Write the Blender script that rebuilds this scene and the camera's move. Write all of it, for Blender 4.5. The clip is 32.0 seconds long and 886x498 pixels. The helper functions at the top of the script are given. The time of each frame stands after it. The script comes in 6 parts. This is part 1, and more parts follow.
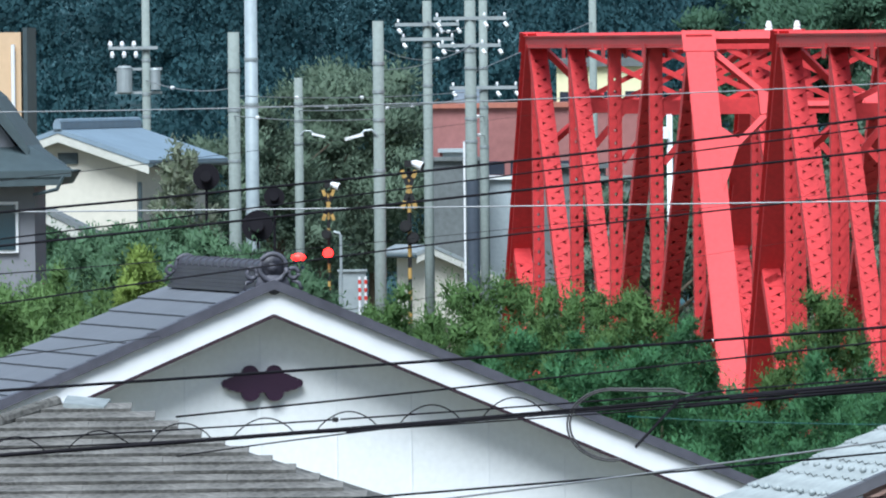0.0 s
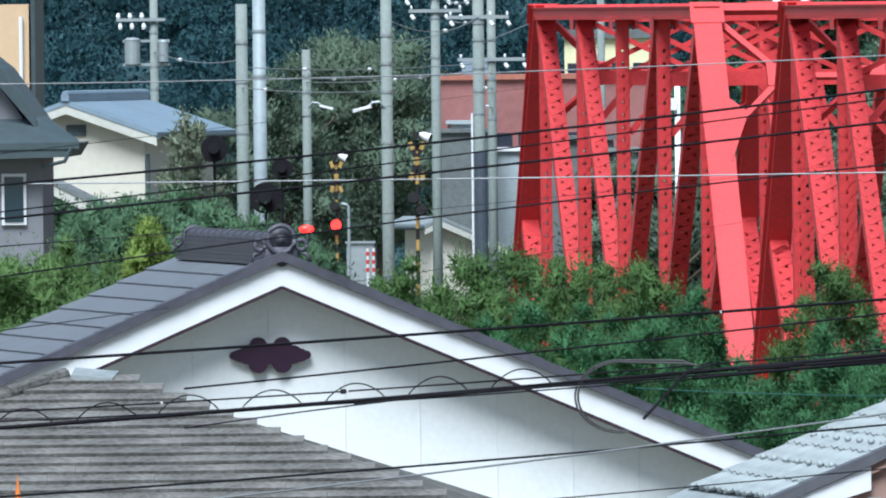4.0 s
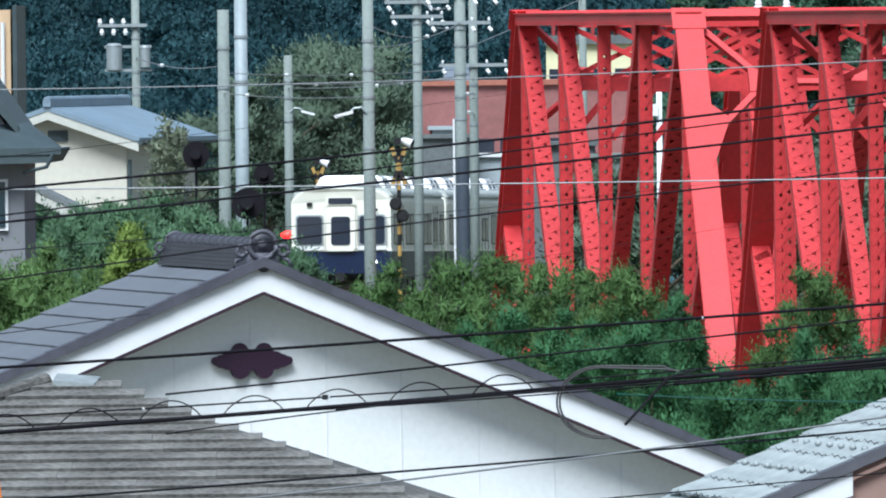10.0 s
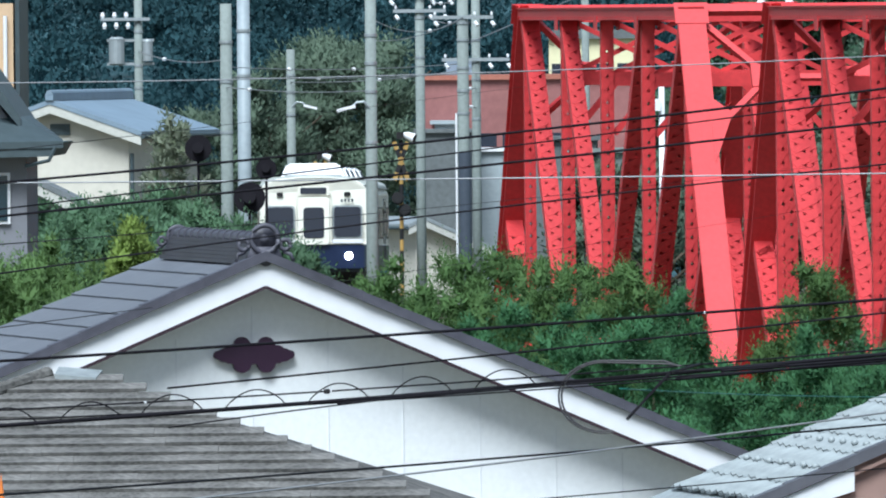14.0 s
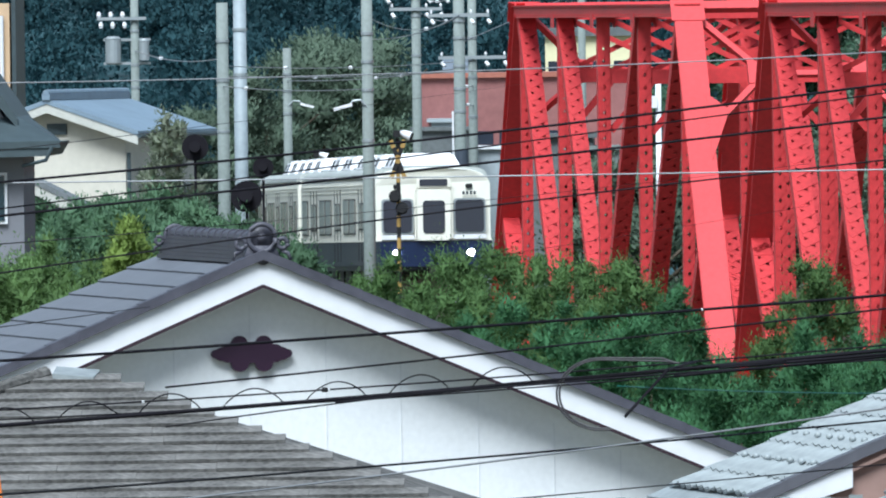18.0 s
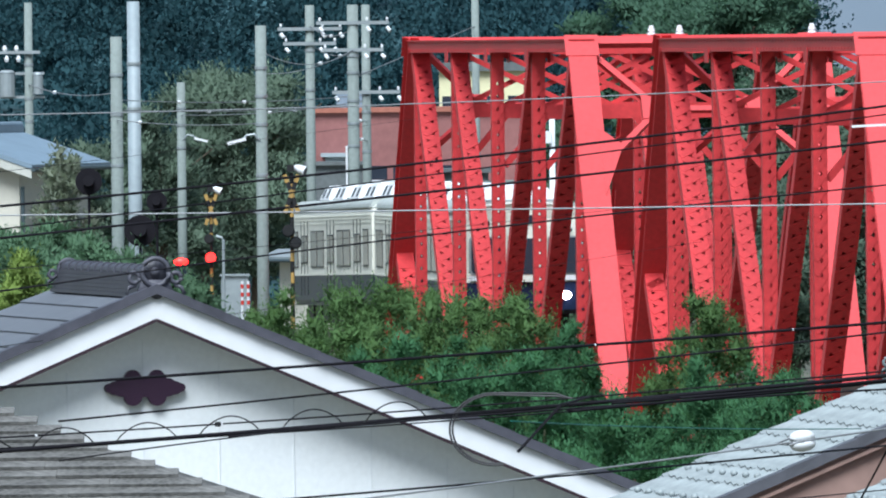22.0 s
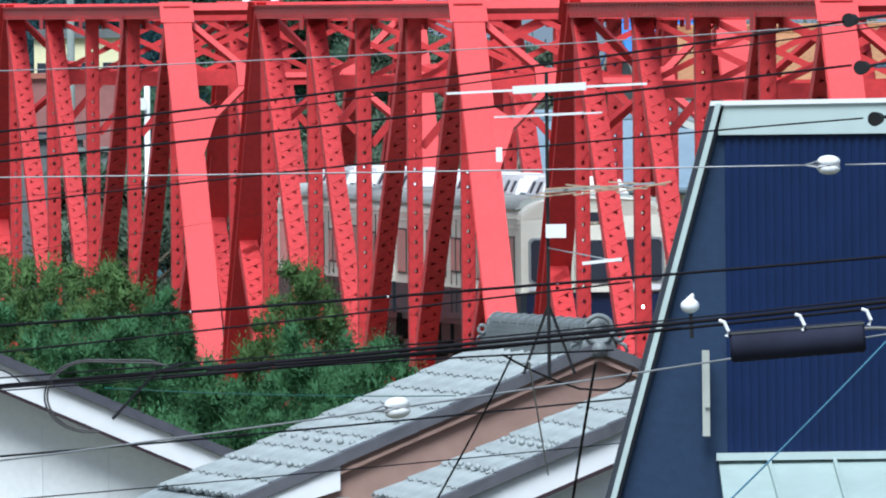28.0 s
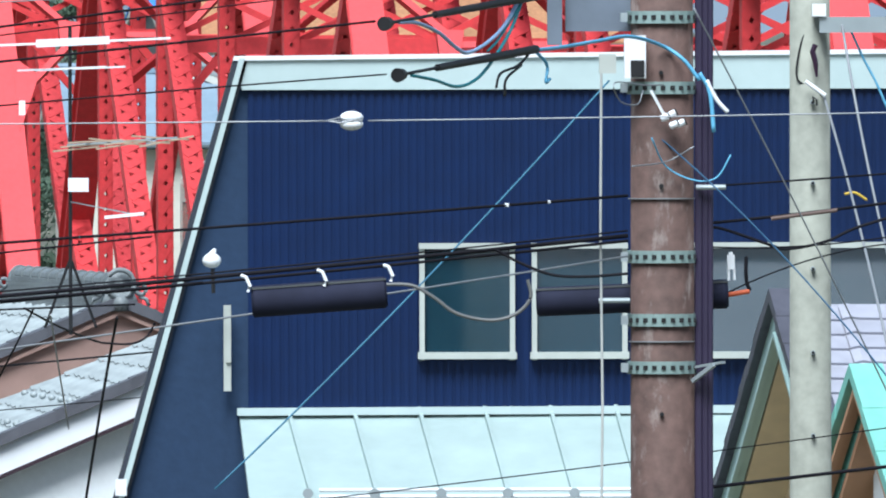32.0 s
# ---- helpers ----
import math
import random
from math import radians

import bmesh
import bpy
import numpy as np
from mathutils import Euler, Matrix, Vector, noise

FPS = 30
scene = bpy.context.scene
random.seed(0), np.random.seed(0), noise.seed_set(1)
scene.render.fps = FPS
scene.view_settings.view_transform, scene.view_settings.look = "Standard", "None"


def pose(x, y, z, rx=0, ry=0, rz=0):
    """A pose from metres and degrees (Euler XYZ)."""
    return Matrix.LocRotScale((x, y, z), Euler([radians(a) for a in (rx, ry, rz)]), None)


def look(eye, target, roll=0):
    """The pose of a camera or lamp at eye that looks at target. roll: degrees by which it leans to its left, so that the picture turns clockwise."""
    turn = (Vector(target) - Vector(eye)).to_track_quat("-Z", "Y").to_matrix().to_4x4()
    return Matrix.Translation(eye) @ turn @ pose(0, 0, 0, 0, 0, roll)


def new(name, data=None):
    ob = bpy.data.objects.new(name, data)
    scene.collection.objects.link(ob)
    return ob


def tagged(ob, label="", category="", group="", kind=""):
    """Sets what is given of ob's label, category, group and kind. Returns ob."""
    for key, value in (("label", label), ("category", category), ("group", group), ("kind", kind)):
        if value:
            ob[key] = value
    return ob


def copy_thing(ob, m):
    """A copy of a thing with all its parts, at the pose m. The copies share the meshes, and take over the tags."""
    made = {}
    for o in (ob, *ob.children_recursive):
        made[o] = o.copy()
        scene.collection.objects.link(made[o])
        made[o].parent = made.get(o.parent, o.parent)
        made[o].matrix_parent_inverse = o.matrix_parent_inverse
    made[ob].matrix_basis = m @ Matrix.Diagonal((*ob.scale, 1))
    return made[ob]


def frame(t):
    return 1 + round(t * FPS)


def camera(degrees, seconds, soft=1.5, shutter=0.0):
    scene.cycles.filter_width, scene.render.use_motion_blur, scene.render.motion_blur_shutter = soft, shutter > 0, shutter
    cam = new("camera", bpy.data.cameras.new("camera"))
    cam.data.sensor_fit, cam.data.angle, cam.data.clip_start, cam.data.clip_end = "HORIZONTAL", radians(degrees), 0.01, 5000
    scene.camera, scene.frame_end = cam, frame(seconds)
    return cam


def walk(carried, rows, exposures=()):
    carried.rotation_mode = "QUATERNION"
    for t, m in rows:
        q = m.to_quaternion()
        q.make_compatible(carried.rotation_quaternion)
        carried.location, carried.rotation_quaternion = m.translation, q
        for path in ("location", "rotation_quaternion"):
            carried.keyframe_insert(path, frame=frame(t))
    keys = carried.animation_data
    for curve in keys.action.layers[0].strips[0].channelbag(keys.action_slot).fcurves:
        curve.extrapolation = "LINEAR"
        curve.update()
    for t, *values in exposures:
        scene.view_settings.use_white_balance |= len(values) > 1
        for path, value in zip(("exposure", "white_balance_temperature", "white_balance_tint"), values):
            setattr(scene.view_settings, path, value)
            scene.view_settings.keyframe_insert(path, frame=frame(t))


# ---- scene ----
cam = camera(2.2457, 32.0, soft=2.0)
EYE = 10.5                 # height of the lens, on an upper balcony
TICK = 1 / 40000           # radians in one step of bearing or drop


def spot(b, d, r):
    """The place at bearing b (to the right of north) and drop d (below eye level), both in ticks, at range r."""
    return Vector((r * math.tan(b * TICK), r, EYE - r * d * TICK))


# seconds, bearing, drop, lean: the camera turns on the spot
PAN = [
       (0, -924.2, 379.9, -0.63), (0.5, -923.4, 395.8, -0.71), (1, -931.1, 409.1, -0.59), (1.5, -930.7, 418.1, -0.63), (2, -936.5, 417.2, -0.64),
       (2.5, -945.9, 410.4, -0.62), (4.5, -937.5, 433.4, -0.67), (5, -937.8, 419.8, -0.64), (5.5, -930.4, 409.4, -0.57), (6, -923.9, 404.5, -0.65),
       (6.5, -924.6, 421.4, -0.64), (7, -920.8, 424.5, -0.62), (7.5, -897.3, 441.5, -0.67), (8, -890.9, 429.2, -0.64), (8.5, -904.7, 421.5, -0.68),
       (9, -910.9, 423.2, -0.68), (9.5, -914.6, 428.4, -0.61), (10, -906.4, 420.0, -0.65), (10.5, -905.6, 407.7, -0.62), (11, -915.2, 401.3, -0.63),
       (11.5, -922.0, 401.4, -0.66), (12, -912.2, 406.0, -0.63), (12.5, -894.4, 418.6, -0.67), (13, -884.6, 441.4, -0.60), (13.5, -900.9, 439.6, -0.52),
       (14, -910.3, 429.9, -0.53), (14.5, -906.2, 433.0, -0.57), (16.5, -900.1, 415.3, -0.63), (17, -906.6, 408.6, -0.76), (17.5, -920.8, 430.3, -0.94),
       (18, -905.5, 433.4, -0.77), (18.5, -877.0, 416.6, -0.75), (19, -863.6, 407.5, -0.74), (19.5, -851.0, 398.6, -0.79), (20, -839.8, 393.8, -0.79),
       (20.5, -815.7, 379.2, -0.74), (21, -788.5, 382.2, -0.75), (21.5, -750.5, 384.6, -0.64), (22, -716.3, 374.1, -0.62), (22.5, -679.0, 356.4, -0.59),
       (23, -635.1, 364.5, -0.61), (23.5, -595.2, 365.1, -0.58), (24, -553.1, 372.0, -0.55), (24.5, -504.1, 382.8, -0.44), (26.5, -260.9, 426.8, -0.47),
       (27, -178.9, 435.9, -0.46), (27.5, -88.1, 440.2, -0.53), (28, 0.0, 440.0, -0.58), (28.5, 86.7, 469.1, -0.47), (29, 180.8, 484.3, -0.38),
       (29.5, 275.6, 485.2, -0.41), (30, 365.7, 476.7, -0.40), (30.5, 475.9, 486.8, -0.44), (31, 590.4, 501.2, -0.43), (31.5, 718.5, 516.5, -0.22),
       (32, 845.2, 525.5, -0.14)]
walk(cam, [(t, look((0, 0, EYE), spot(b, d, 100), lean)) for t, b, d, lean in PAN],
     exposures=[(t, e, 6220, 6) for t, e in ((0, 0.43), (2, 0.42), (5, 0.38), (16, 0.34), (21, 0.31), (25, 0.28), (28, 0.25), (29.5, 0.3), (31, 0.4), (32, 0.5))])

# ---- light ----
world = bpy.data.worlds.new("sky")
scene.world = world
world.use_nodes = True
wn = world.node_tree.nodes
sky = wn.new("ShaderNodeTexSky")
sky.sky_type = "NISHITA"
sky.sun_disc = False
sky.sun_elevation, sky.sun_rotation = radians(55.5), radians(193.5)
sky.air_density, sky.dust_density = 1.2, 1.5
wn["Background"].inputs["Strength"].default_value = 0.08
world.node_tree.links.new(sky.outputs[0], wn["Background"].inputs["Color"])
sun = new("sun", bpy.data.lights.new("sun", "SUN"))
sun.data.energy, sun.data.angle, sun.data.color = 4.75, radians(32), (0.9, 0.955, 1.0)
# from high behind the camera
sun.matrix_world = look((0, 0, 0), (0.18, 0.75, -1.12))


# ---- materials ----
def mat(name, color, rough=0.6, metal=0.0, grain=0.12, scale=6.0, big=0.6, bump=0.15, vary=0.0, spec=0.4, emit=None, strength=0.0, trans=0.0):
    """A painted or raw surface: colour broken at two scales, with relief."""
    m = bpy.data.materials.new(name)
    m.use_nodes = True
    nt = m.node_tree
    n, l = nt.nodes, nt.links
    b = n["Principled BSDF"]
    b.inputs["Roughness"].default_value, b.inputs["Metallic"].default_value = rough, metal
    b.inputs["Specular IOR Level"].default_value = spec
    tc = n.new("ShaderNodeTexCoord")
    fine, broad = n.new("ShaderNodeTexNoise"), n.new("ShaderNodeTexNoise")
    fine.inputs["Scale"].default_value, broad.inputs["Scale"].default_value = scale, big
    fine.inputs["Detail"].default_value, broad.inputs["Detail"].default_value = 6, 3
    l.new(tc.outputs["Object"], fine.inputs["Vector"])
    l.new(tc.outputs["Object"], broad.inputs["Vector"])
    add = n.new("ShaderNodeMath")
    add.operation = "ADD"
    l.new(fine.outputs["Fac"], add.inputs[0])
    l.new(broad.outputs["Fac"], add.inputs[1])
    rmp = n.new("ShaderNodeMapRange")
    rmp.inputs["From Min"].default_value, rmp.inputs["From Max"].default_value = 0.6, 1.4
    rmp.inputs["To Min"].default_value, rmp.inputs["To Max"].default_value = 1 - grain * 1.6, 1 + grain
    l.new(add.outputs[0], rmp.inputs["Value"])
    out = rmp.outputs[0]
    if vary:
        oi = n.new("ShaderNodeObjectInfo")
        ge = n.new("ShaderNodeNewGeometry")
        a2 = n.new("ShaderNodeMath")
        a2.operation = "ADD"
        l.new(oi.outputs["Random"], a2.inputs[0])
        l.new(ge.outputs["Random Per Island"], a2.inputs[1])
        r2 = n.new("ShaderNodeMapRange")
        r2.inputs["From Max"].default_value = 2.0
        r2.inputs["To Min"].default_value, r2.inputs["To Max"].default_value = 1 - vary, 1 + vary
        l.new(a2.outputs[0], r2.inputs["Value"])
        m2 = n.new("ShaderNodeMath")
        m2.operation = "MULTIPLY"
        l.new(out, m2.inputs[0])
        l.new(r2.outputs[0], m2.inputs[1])
        out = m2.outputs[0]
    mul = n.new("ShaderNodeVectorMath")
    mul.operation = "SCALE"
    mul.inputs[0].default_value = color
    l.new(out, mul.inputs["Scale"])
    l.new(mul.outputs[0], b.inputs["Base Color"])
    if bump:
        bp = n.new("ShaderNodeBump")
        bp.inputs["Strength"].default_value, bp.inputs["Distance"].default_value = bump, 0.02
        l.new(fine.outputs["Fac"], bp.inputs["Height"])
        l.new(bp.outputs[0], b.inputs["Normal"])
    if emit:
        b.inputs["Emission Color"].default_value = (*emit, 1)
        b.inputs["Emission Strength"].default_value = strength
    if trans:
        b.inputs["Transmission Weight"].default_value = trans
    return m


def leaf_mat(name, color, tint, fine=1.2, big=0.3, vary=0.28):
    """Leaves: each one its own shade, some light through them."""
    m = mat(name, color, 0.75, grain=0.3, scale=fine, big=big, bump=0, vary=vary, spec=0.08)
    n, l = m.node_tree.nodes, m.node_tree.links
    b, o = n["Principled BSDF"], n["Material Output"]
    t = n.new("ShaderNodeBsdfTranslucent")
    t.inputs["Color"].default_value = (*tint, 1)
    mx = n.new("ShaderNodeMixShader")
    mx.inputs[0].default_value = 0.42
    l.new(b.outputs[0], mx.inputs[1])
    l.new(t.outputs[0], mx.inputs[2])
    l.new(mx.outputs[0], o.inputs["Surface"])
    return m


RED = mat("red_bridge_paint", (0.6, 0.044, 0.05), 0.5, grain=0.14, scale=9, big=0.5, bump=0.1, vary=0.06)
STEEL = mat("rail_steel", (0.25, 0.2, 0.17), 0.5, 0.7)
# greenish tinge of the haze round the far poles is mixed into this grey
CONC = mat("grey_concrete", (0.21, 0.245, 0.235), 0.85, grain=0.15, scale=12, big=0.8)
CONC_L = mat("pale_beige_concrete", (0.27, 0.275, 0.235), 0.85, grain=0.2, scale=14, big=1.2)
CONC_B = mat("brown_painted_concrete", (0.112, 0.066, 0.056), 0.8, grain=0.36, scale=14, big=1.5, bump=0.3)
def scuffed(m, pale, scale, level):
    """Pale worn patches over a painted surface."""
    n, l = m.node_tree.nodes, m.node_tree.links
    b = n["Principled BSDF"]
    src = b.inputs["Base Color"].links[0].from_socket
    tc, mp, no, rg, mx = (n.new(q) for q in ("ShaderNodeTexCoord", "ShaderNodeMapping", "ShaderNodeTexNoise", "ShaderNodeMapRange", "ShaderNodeMix"))
    mp.inputs["Scale"].default_value = (1, 1, 0.45)
    no.inputs["Scale"].default_value, no.inputs["Detail"].default_value, no.inputs["Roughness"].default_value = scale, 8, 0.7
    rg.inputs["From Min"].default_value, rg.inputs["From Max"].default_value = level, level + 0.12
    mx.data_type = "RGBA"
    l.new(tc.outputs["Object"], mp.inputs["Vector"])
    l.new(mp.outputs[0], no.inputs["Vector"])
    l.new(no.outputs["Fac"], rg.inputs["Value"])
    l.new(rg.outputs[0], mx.inputs[0])
    l.new(src, mx.inputs[6])
    mx.inputs[7].default_value = (*pale, 1)
    l.new(mx.outputs[2], b.inputs["Base Color"])


scuffed(CONC_B, (0.22, 0.18, 0.165), 5.0, 0.55)
GALV = mat("galvanised_steel", (0.34, 0.38, 0.4), 0.5, 0.4, grain=0.1)
WHITE = mat("white_plaster", (0.77, 0.785, 0.8), 0.8, grain=0.05, scale=20, big=0.7, bump=0.05)
TRIM = mat("white_trim_paint", (0.74, 0.75, 0.78), 0.5, grain=0.04, scale=8)
TILE_D = mat("dark_verge_tile", (0.078, 0.078, 0.1), 0.5, grain=0.2, scale=10, big=0.8)
TILE = mat("grey_clay_tile", (0.175, 0.185, 0.212), 0.5, grain=0.2, scale=10, big=0.8, vary=0.1)
TILE_L = mat("pale_grey_tile", (0.315, 0.35, 0.36), 0.5, grain=0.22, scale=12, big=0.9, vary=0.14)
SHINGLE = mat("weathered_brown_shingle", (0.135, 0.131, 0.125), 0.9, grain=0.6, scale=22, big=1.6, bump=0.5, vary=0.12)
IVORY = mat("ivory_train_paint", (0.8, 0.785, 0.7), 0.4, grain=0.06, scale=3, big=0.5, bump=0.02)
NAVY = mat("navy_train_paint", (0.008, 0.018, 0.055), 0.35, grain=0.1)
SKIRT = mat("dark_slate_train_paint", (0.022, 0.034, 0.048), 0.45, grain=0.15)
GLASS = mat("dark_train_glass", (0.03, 0.038, 0.058), 0.08, grain=0.05, bump=0, spec=0.7)
BLACK = mat("black_rubber", (0.012, 0.012, 0.014), 0.55, grain=0.2)
CABLE = mat("black_cable_sheath", (0.012, 0.011, 0.015), 0.7, grain=0.2, spec=0.12)
CLOSE = mat("dull_slate_plastic", (0.02, 0.022, 0.042), 0.8, grain=0.25, spec=0.15)
GUARD = mat("dark_blue_grey_guard", (0.055, 0.07, 0.095), 0.6, grain=0.15)
PLATE = mat("blue_grey_steel", (0.17, 0.2, 0.25), 0.5, 0.3, grain=0.15)
CABLE_G = mat("grey_steel_wire", (0.3, 0.31, 0.33), 0.5, 0.5)
BLUE = mat("navy_corrugated_siding", (0.0014, 0.0134, 0.062), 0.5, spec=0.25, grain=0.15, scale=5, big=0.5, bump=0.05)
SLATE = mat("slate_blue_wall", (0.021, 0.042, 0.088), 0.75, spec=0.2, grain=0.1, scale=15)
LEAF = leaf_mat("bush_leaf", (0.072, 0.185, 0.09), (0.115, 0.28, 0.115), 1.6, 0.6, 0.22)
# paler, yellower copy of the bush leaf: sunlight on the tops put into colour
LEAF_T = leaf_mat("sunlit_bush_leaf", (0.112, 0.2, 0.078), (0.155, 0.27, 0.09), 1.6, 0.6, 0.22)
LEAF_G = leaf_mat("light_green_leaf", (0.15, 0.25, 0.1), (0.18, 0.3, 0.1))
LEAF_Y = leaf_mat("yellow_green_leaf", (0.23, 0.32, 0.09), (0.28, 0.38, 0.1))
# far wood: the blue-teal cast of distant haze is put into the leaf colour
LEAF_D = leaf_mat("hazed_wood_leaf", (0.037, 0.09, 0.106), (0.037, 0.096, 0.11), 0.25, 0.09, 0.02)
BARK = mat("bark", (0.09, 0.07, 0.05), 0.9, grain=0.4)
SOIL = mat("grass_and_soil", (0.12, 0.12, 0.09), 0.95, grain=0.5, scale=2, big=0.05, bump=0.4)
LAMP_ON = mat("lit_headlamp", (1, 0.9, 0.85), 0.3, bump=0, emit=(1.0, 0.8, 0.75), strength=60)
RED_LAMP = mat("lit_red_lamp", (0.8, 0.05, 0.03), 0.3, bump=0, emit=(1.0, 0.012, 0.015), strength=3.5)


# ---- mesh tools ----
def box(bm, c, s, m=None):
    """A box of size s round c, in the frame m."""
    q = Matrix.Translation(c) @ Matrix.Diagonal((*s, 1))
    return bmesh.ops.create_cube(bm, size=1, matrix=(m @ q) if m else q)["verts"]


def slab(bm, pts, off):
    """A flat outline pushed out by the vector off."""
    a = [bm.verts.new(p) for p in pts]
    b = [bm.verts.new(Vector(p) + Vector(off)) for p in pts]
    n = len(a)
    bm.faces.new(a), bm.faces.new(b[::-1])
    for i in range(n):
        bm.faces.new((a[i], b[i], b[(i + 1) % n], a[(i + 1) % n]))


def tube(bm, pts, r, n=6, r2=None):
    """A round rod along pts."""
    pts = [Vector(p) for p in pts]
    rings = []
    for i, p in enumerate(pts):
        d = (pts[min(i + 1, len(pts) - 1)] - pts[max(i - 1, 0)]).normalized()
        e = d.orthogonal().normalized() if abs(d.z) > 0.9 else d.cross(Vector((0, 0, 1))).normalized()
        f = d.cross(e)
        rr = r if r2 is None else r + (r2 - r) * i / (len(pts) - 1)
        rings.append([bm.verts.new(p + rr * (e * math.cos(k * 2 * math.pi / n) + f * math.sin(k * 2 * math.pi / n))) for k in range(n)])
    for a, b in zip(rings, rings[1:]):
        for k in range(n):
            bm.faces.new((a[k], a[(k + 1) % n], b[(k + 1) % n], b[k]))
    bm.faces.new(rings[0][::-1]), bm.faces.new(rings[-1])


def eased(pts, n=6):
    """A smooth curve through pts."""
    p = [Vector(q) for q in pts]
    p = [p[0] * 2 - p[1]] + p + [p[-1] * 2 - p[-2]]
    out = []
    for a, b, c, d in zip(p, p[1:], p[2:], p[3:]):
        for i in range(n):
            t = i / n
            out.append(0.5 * (2 * b + (c - a) * t + (2 * a - 5 * b + 4 * c - d) * t * t + (3 * b - a - 3 * c + d) * t ** 3))
    return out + [p[-2]]


def bar(bm, a, b, w, h, up=(0, 0, 1)):
    """A straight bar from a to b, w wide, h high (towards up)."""
    a, b = Vector(a), Vector(b)
    d = b - a
    x = d.normalized()
    y = Vector(up).cross(x).normalized()
    z = x.cross(y)
    m = Matrix((x, y, z)).transposed().to_4x4()
    m.translation = (a + b) / 2
    box(bm, (0, 0, 0), (d.length, w, h), m)


def mesh_of(bm, name, material, smooth=False):
    bmesh.ops.recalc_face_normals(bm, faces=bm.faces)
    me = bpy.data.meshes.new(name)
    bm.to_mesh(me)
    bm.free()
    me.materials.append(material)
    if smooth:
        for p in me.polygons:
            p.use_smooth = True
    return me


def part(name, bm, material, parent, label="", smooth=False):
    """One mesh object under a thing or a part."""
    ob = new(name, bm if isinstance(bm, bpy.types.Mesh) else mesh_of(bm, name, material, smooth))
    ob.parent = parent
    return tagged(ob, label)


def thing(name, m, label, category, group="", kind=""):
    """An empty at the base of a thing."""
    ob = new(name)
    ob.empty_display_size = 0.3
    ob.matrix_world = m
    return tagged(ob, label, category, group, kind)


def B():
    return bmesh.new()


# ---- ground and distance ----
bm = B()
slab(bm, [(-3000, -3000, -0.3), (3000, -3000, -0.3), (3000, 4500, -0.3), (-3000, 4500, -0.3)], (0, 0, 0.3))
tagged(new("ground", mesh_of(bm, "ground", SOIL)), "flat river plain of grass and soil", "ground", kind="structure")


# ---- the railway ----
A0 = math.atan(0.1214)                       # heading of the bridge, east of south
HEAD, SIDE = Vector((math.sin(A0), -math.cos(A0), 0)), Vector((math.cos(A0), math.sin(A0), 0))
START = Vector((-9.49, 502.83, 0)) + SIDE * 2.45   # far end of the top chord, on the centre line
CURVES = ((-60.0, 0.0), (-95.0, 1 / 420), (-225.0, 1 / 500), (-999.0, 0.0))   # back from the bridge: how far each bend reaches


def lay_line():
    """The line back from the bridge, half metre by half metre: place and heading."""
    p, a, out = START.copy(), A0, []
    for i in range(640):
        out.append((p.copy(), a))
        p = p - Vector((math.sin(a), -math.cos(a), 0)) * 0.5
        a -= next(k for reach_, k in CURVES if -0.5 * i > reach_) * 0.5
    return out


LINE = lay_line()
RAIL = 3.52                                   # rail top on the bridge


def track(s):
    """Place on the rail top and heading at s metres along the line; 0 is the far end of the bridge."""
    if s >= 0:
        p, a = START + HEAD * s, A0
    else:
        i = min(int(-s / 0.5), len(LINE) - 2)
        (p, a), (q, _) = LINE[i], LINE[i + 1]
        p = p.lerp(q, -s / 0.5 - i)
    return Vector((p.x, p.y, RAIL - 0.0112 * max(0.0, p.y - 525))), a


def line_pose(p, a, z=0.0):
    """A frame at p: x along the line, y to its east side."""
    m = Matrix.Rotation(a - math.pi / 2, 4, "Z")
    m.translation = (p.x, p.y, z)
    return m


TOP, LOW, HALF = 10.32, 2.62, 2.45           # chord heights, half the width between the trusses
PANEL, RUN_OUT, PITCH = 8.22, 6.4, 49.76      # panel length, run of the end posts, from span to span
NODES = [i * PANEL for i in range(5)]
END, MID = NODES[-1], NODES[2]
FOOT = (-RUN_OUT, END + RUN_OUT)


def laced(bm, a, b, w, depth, pitch=0.33, strap=0.13, single=False):
    """Two channels joined by lacing bars, crossed or in a zigzag, from a to b in one truss plane."""
    a, b = Vector(a), Vector(b)
    d = (b - a).normalized()
    nrm = d.cross(Vector((0, 1, 0))).normalized()
    for k in (-1, 1):
        o = Vector((0, k * w / 2, 0))
        bar(bm, a + o, b + o, 0.022, depth, nrm)
        for f in (-1, 1):
            e = Vector((0, k * (w / 2 - 0.035), 0)) + nrm * f * depth / 2
            bar(bm, a + e, b + e, 0.085, 0.014, nrm)
    n = int((b - a).length / pitch)
    for f in (-1, 1):
        for i in range(1, n - 1):
            p, q = a.lerp(b, i / n), a.lerp(b, (i + 1) / n)
            for k in ((-1) ** i,) if single else (-1, 1):
                o = Vector((0, k * w * 0.42, 0))
                e = nrm * f * (depth / 2 + 0.01 + 0.004 * k)
                bar(bm, p + o + e, q - o + e, strap, 0.008, nrm)
    for p, q in ((a, a.lerp(b, 0.75 / (b - a).length)), (b.lerp(a, 0.75 / (b - a).length), b)):
        for f in (-1, 1):
            e = nrm * f * (depth / 2 + 0.012)
            bar(bm, p + e, q + e, w, 0.012, nrm)


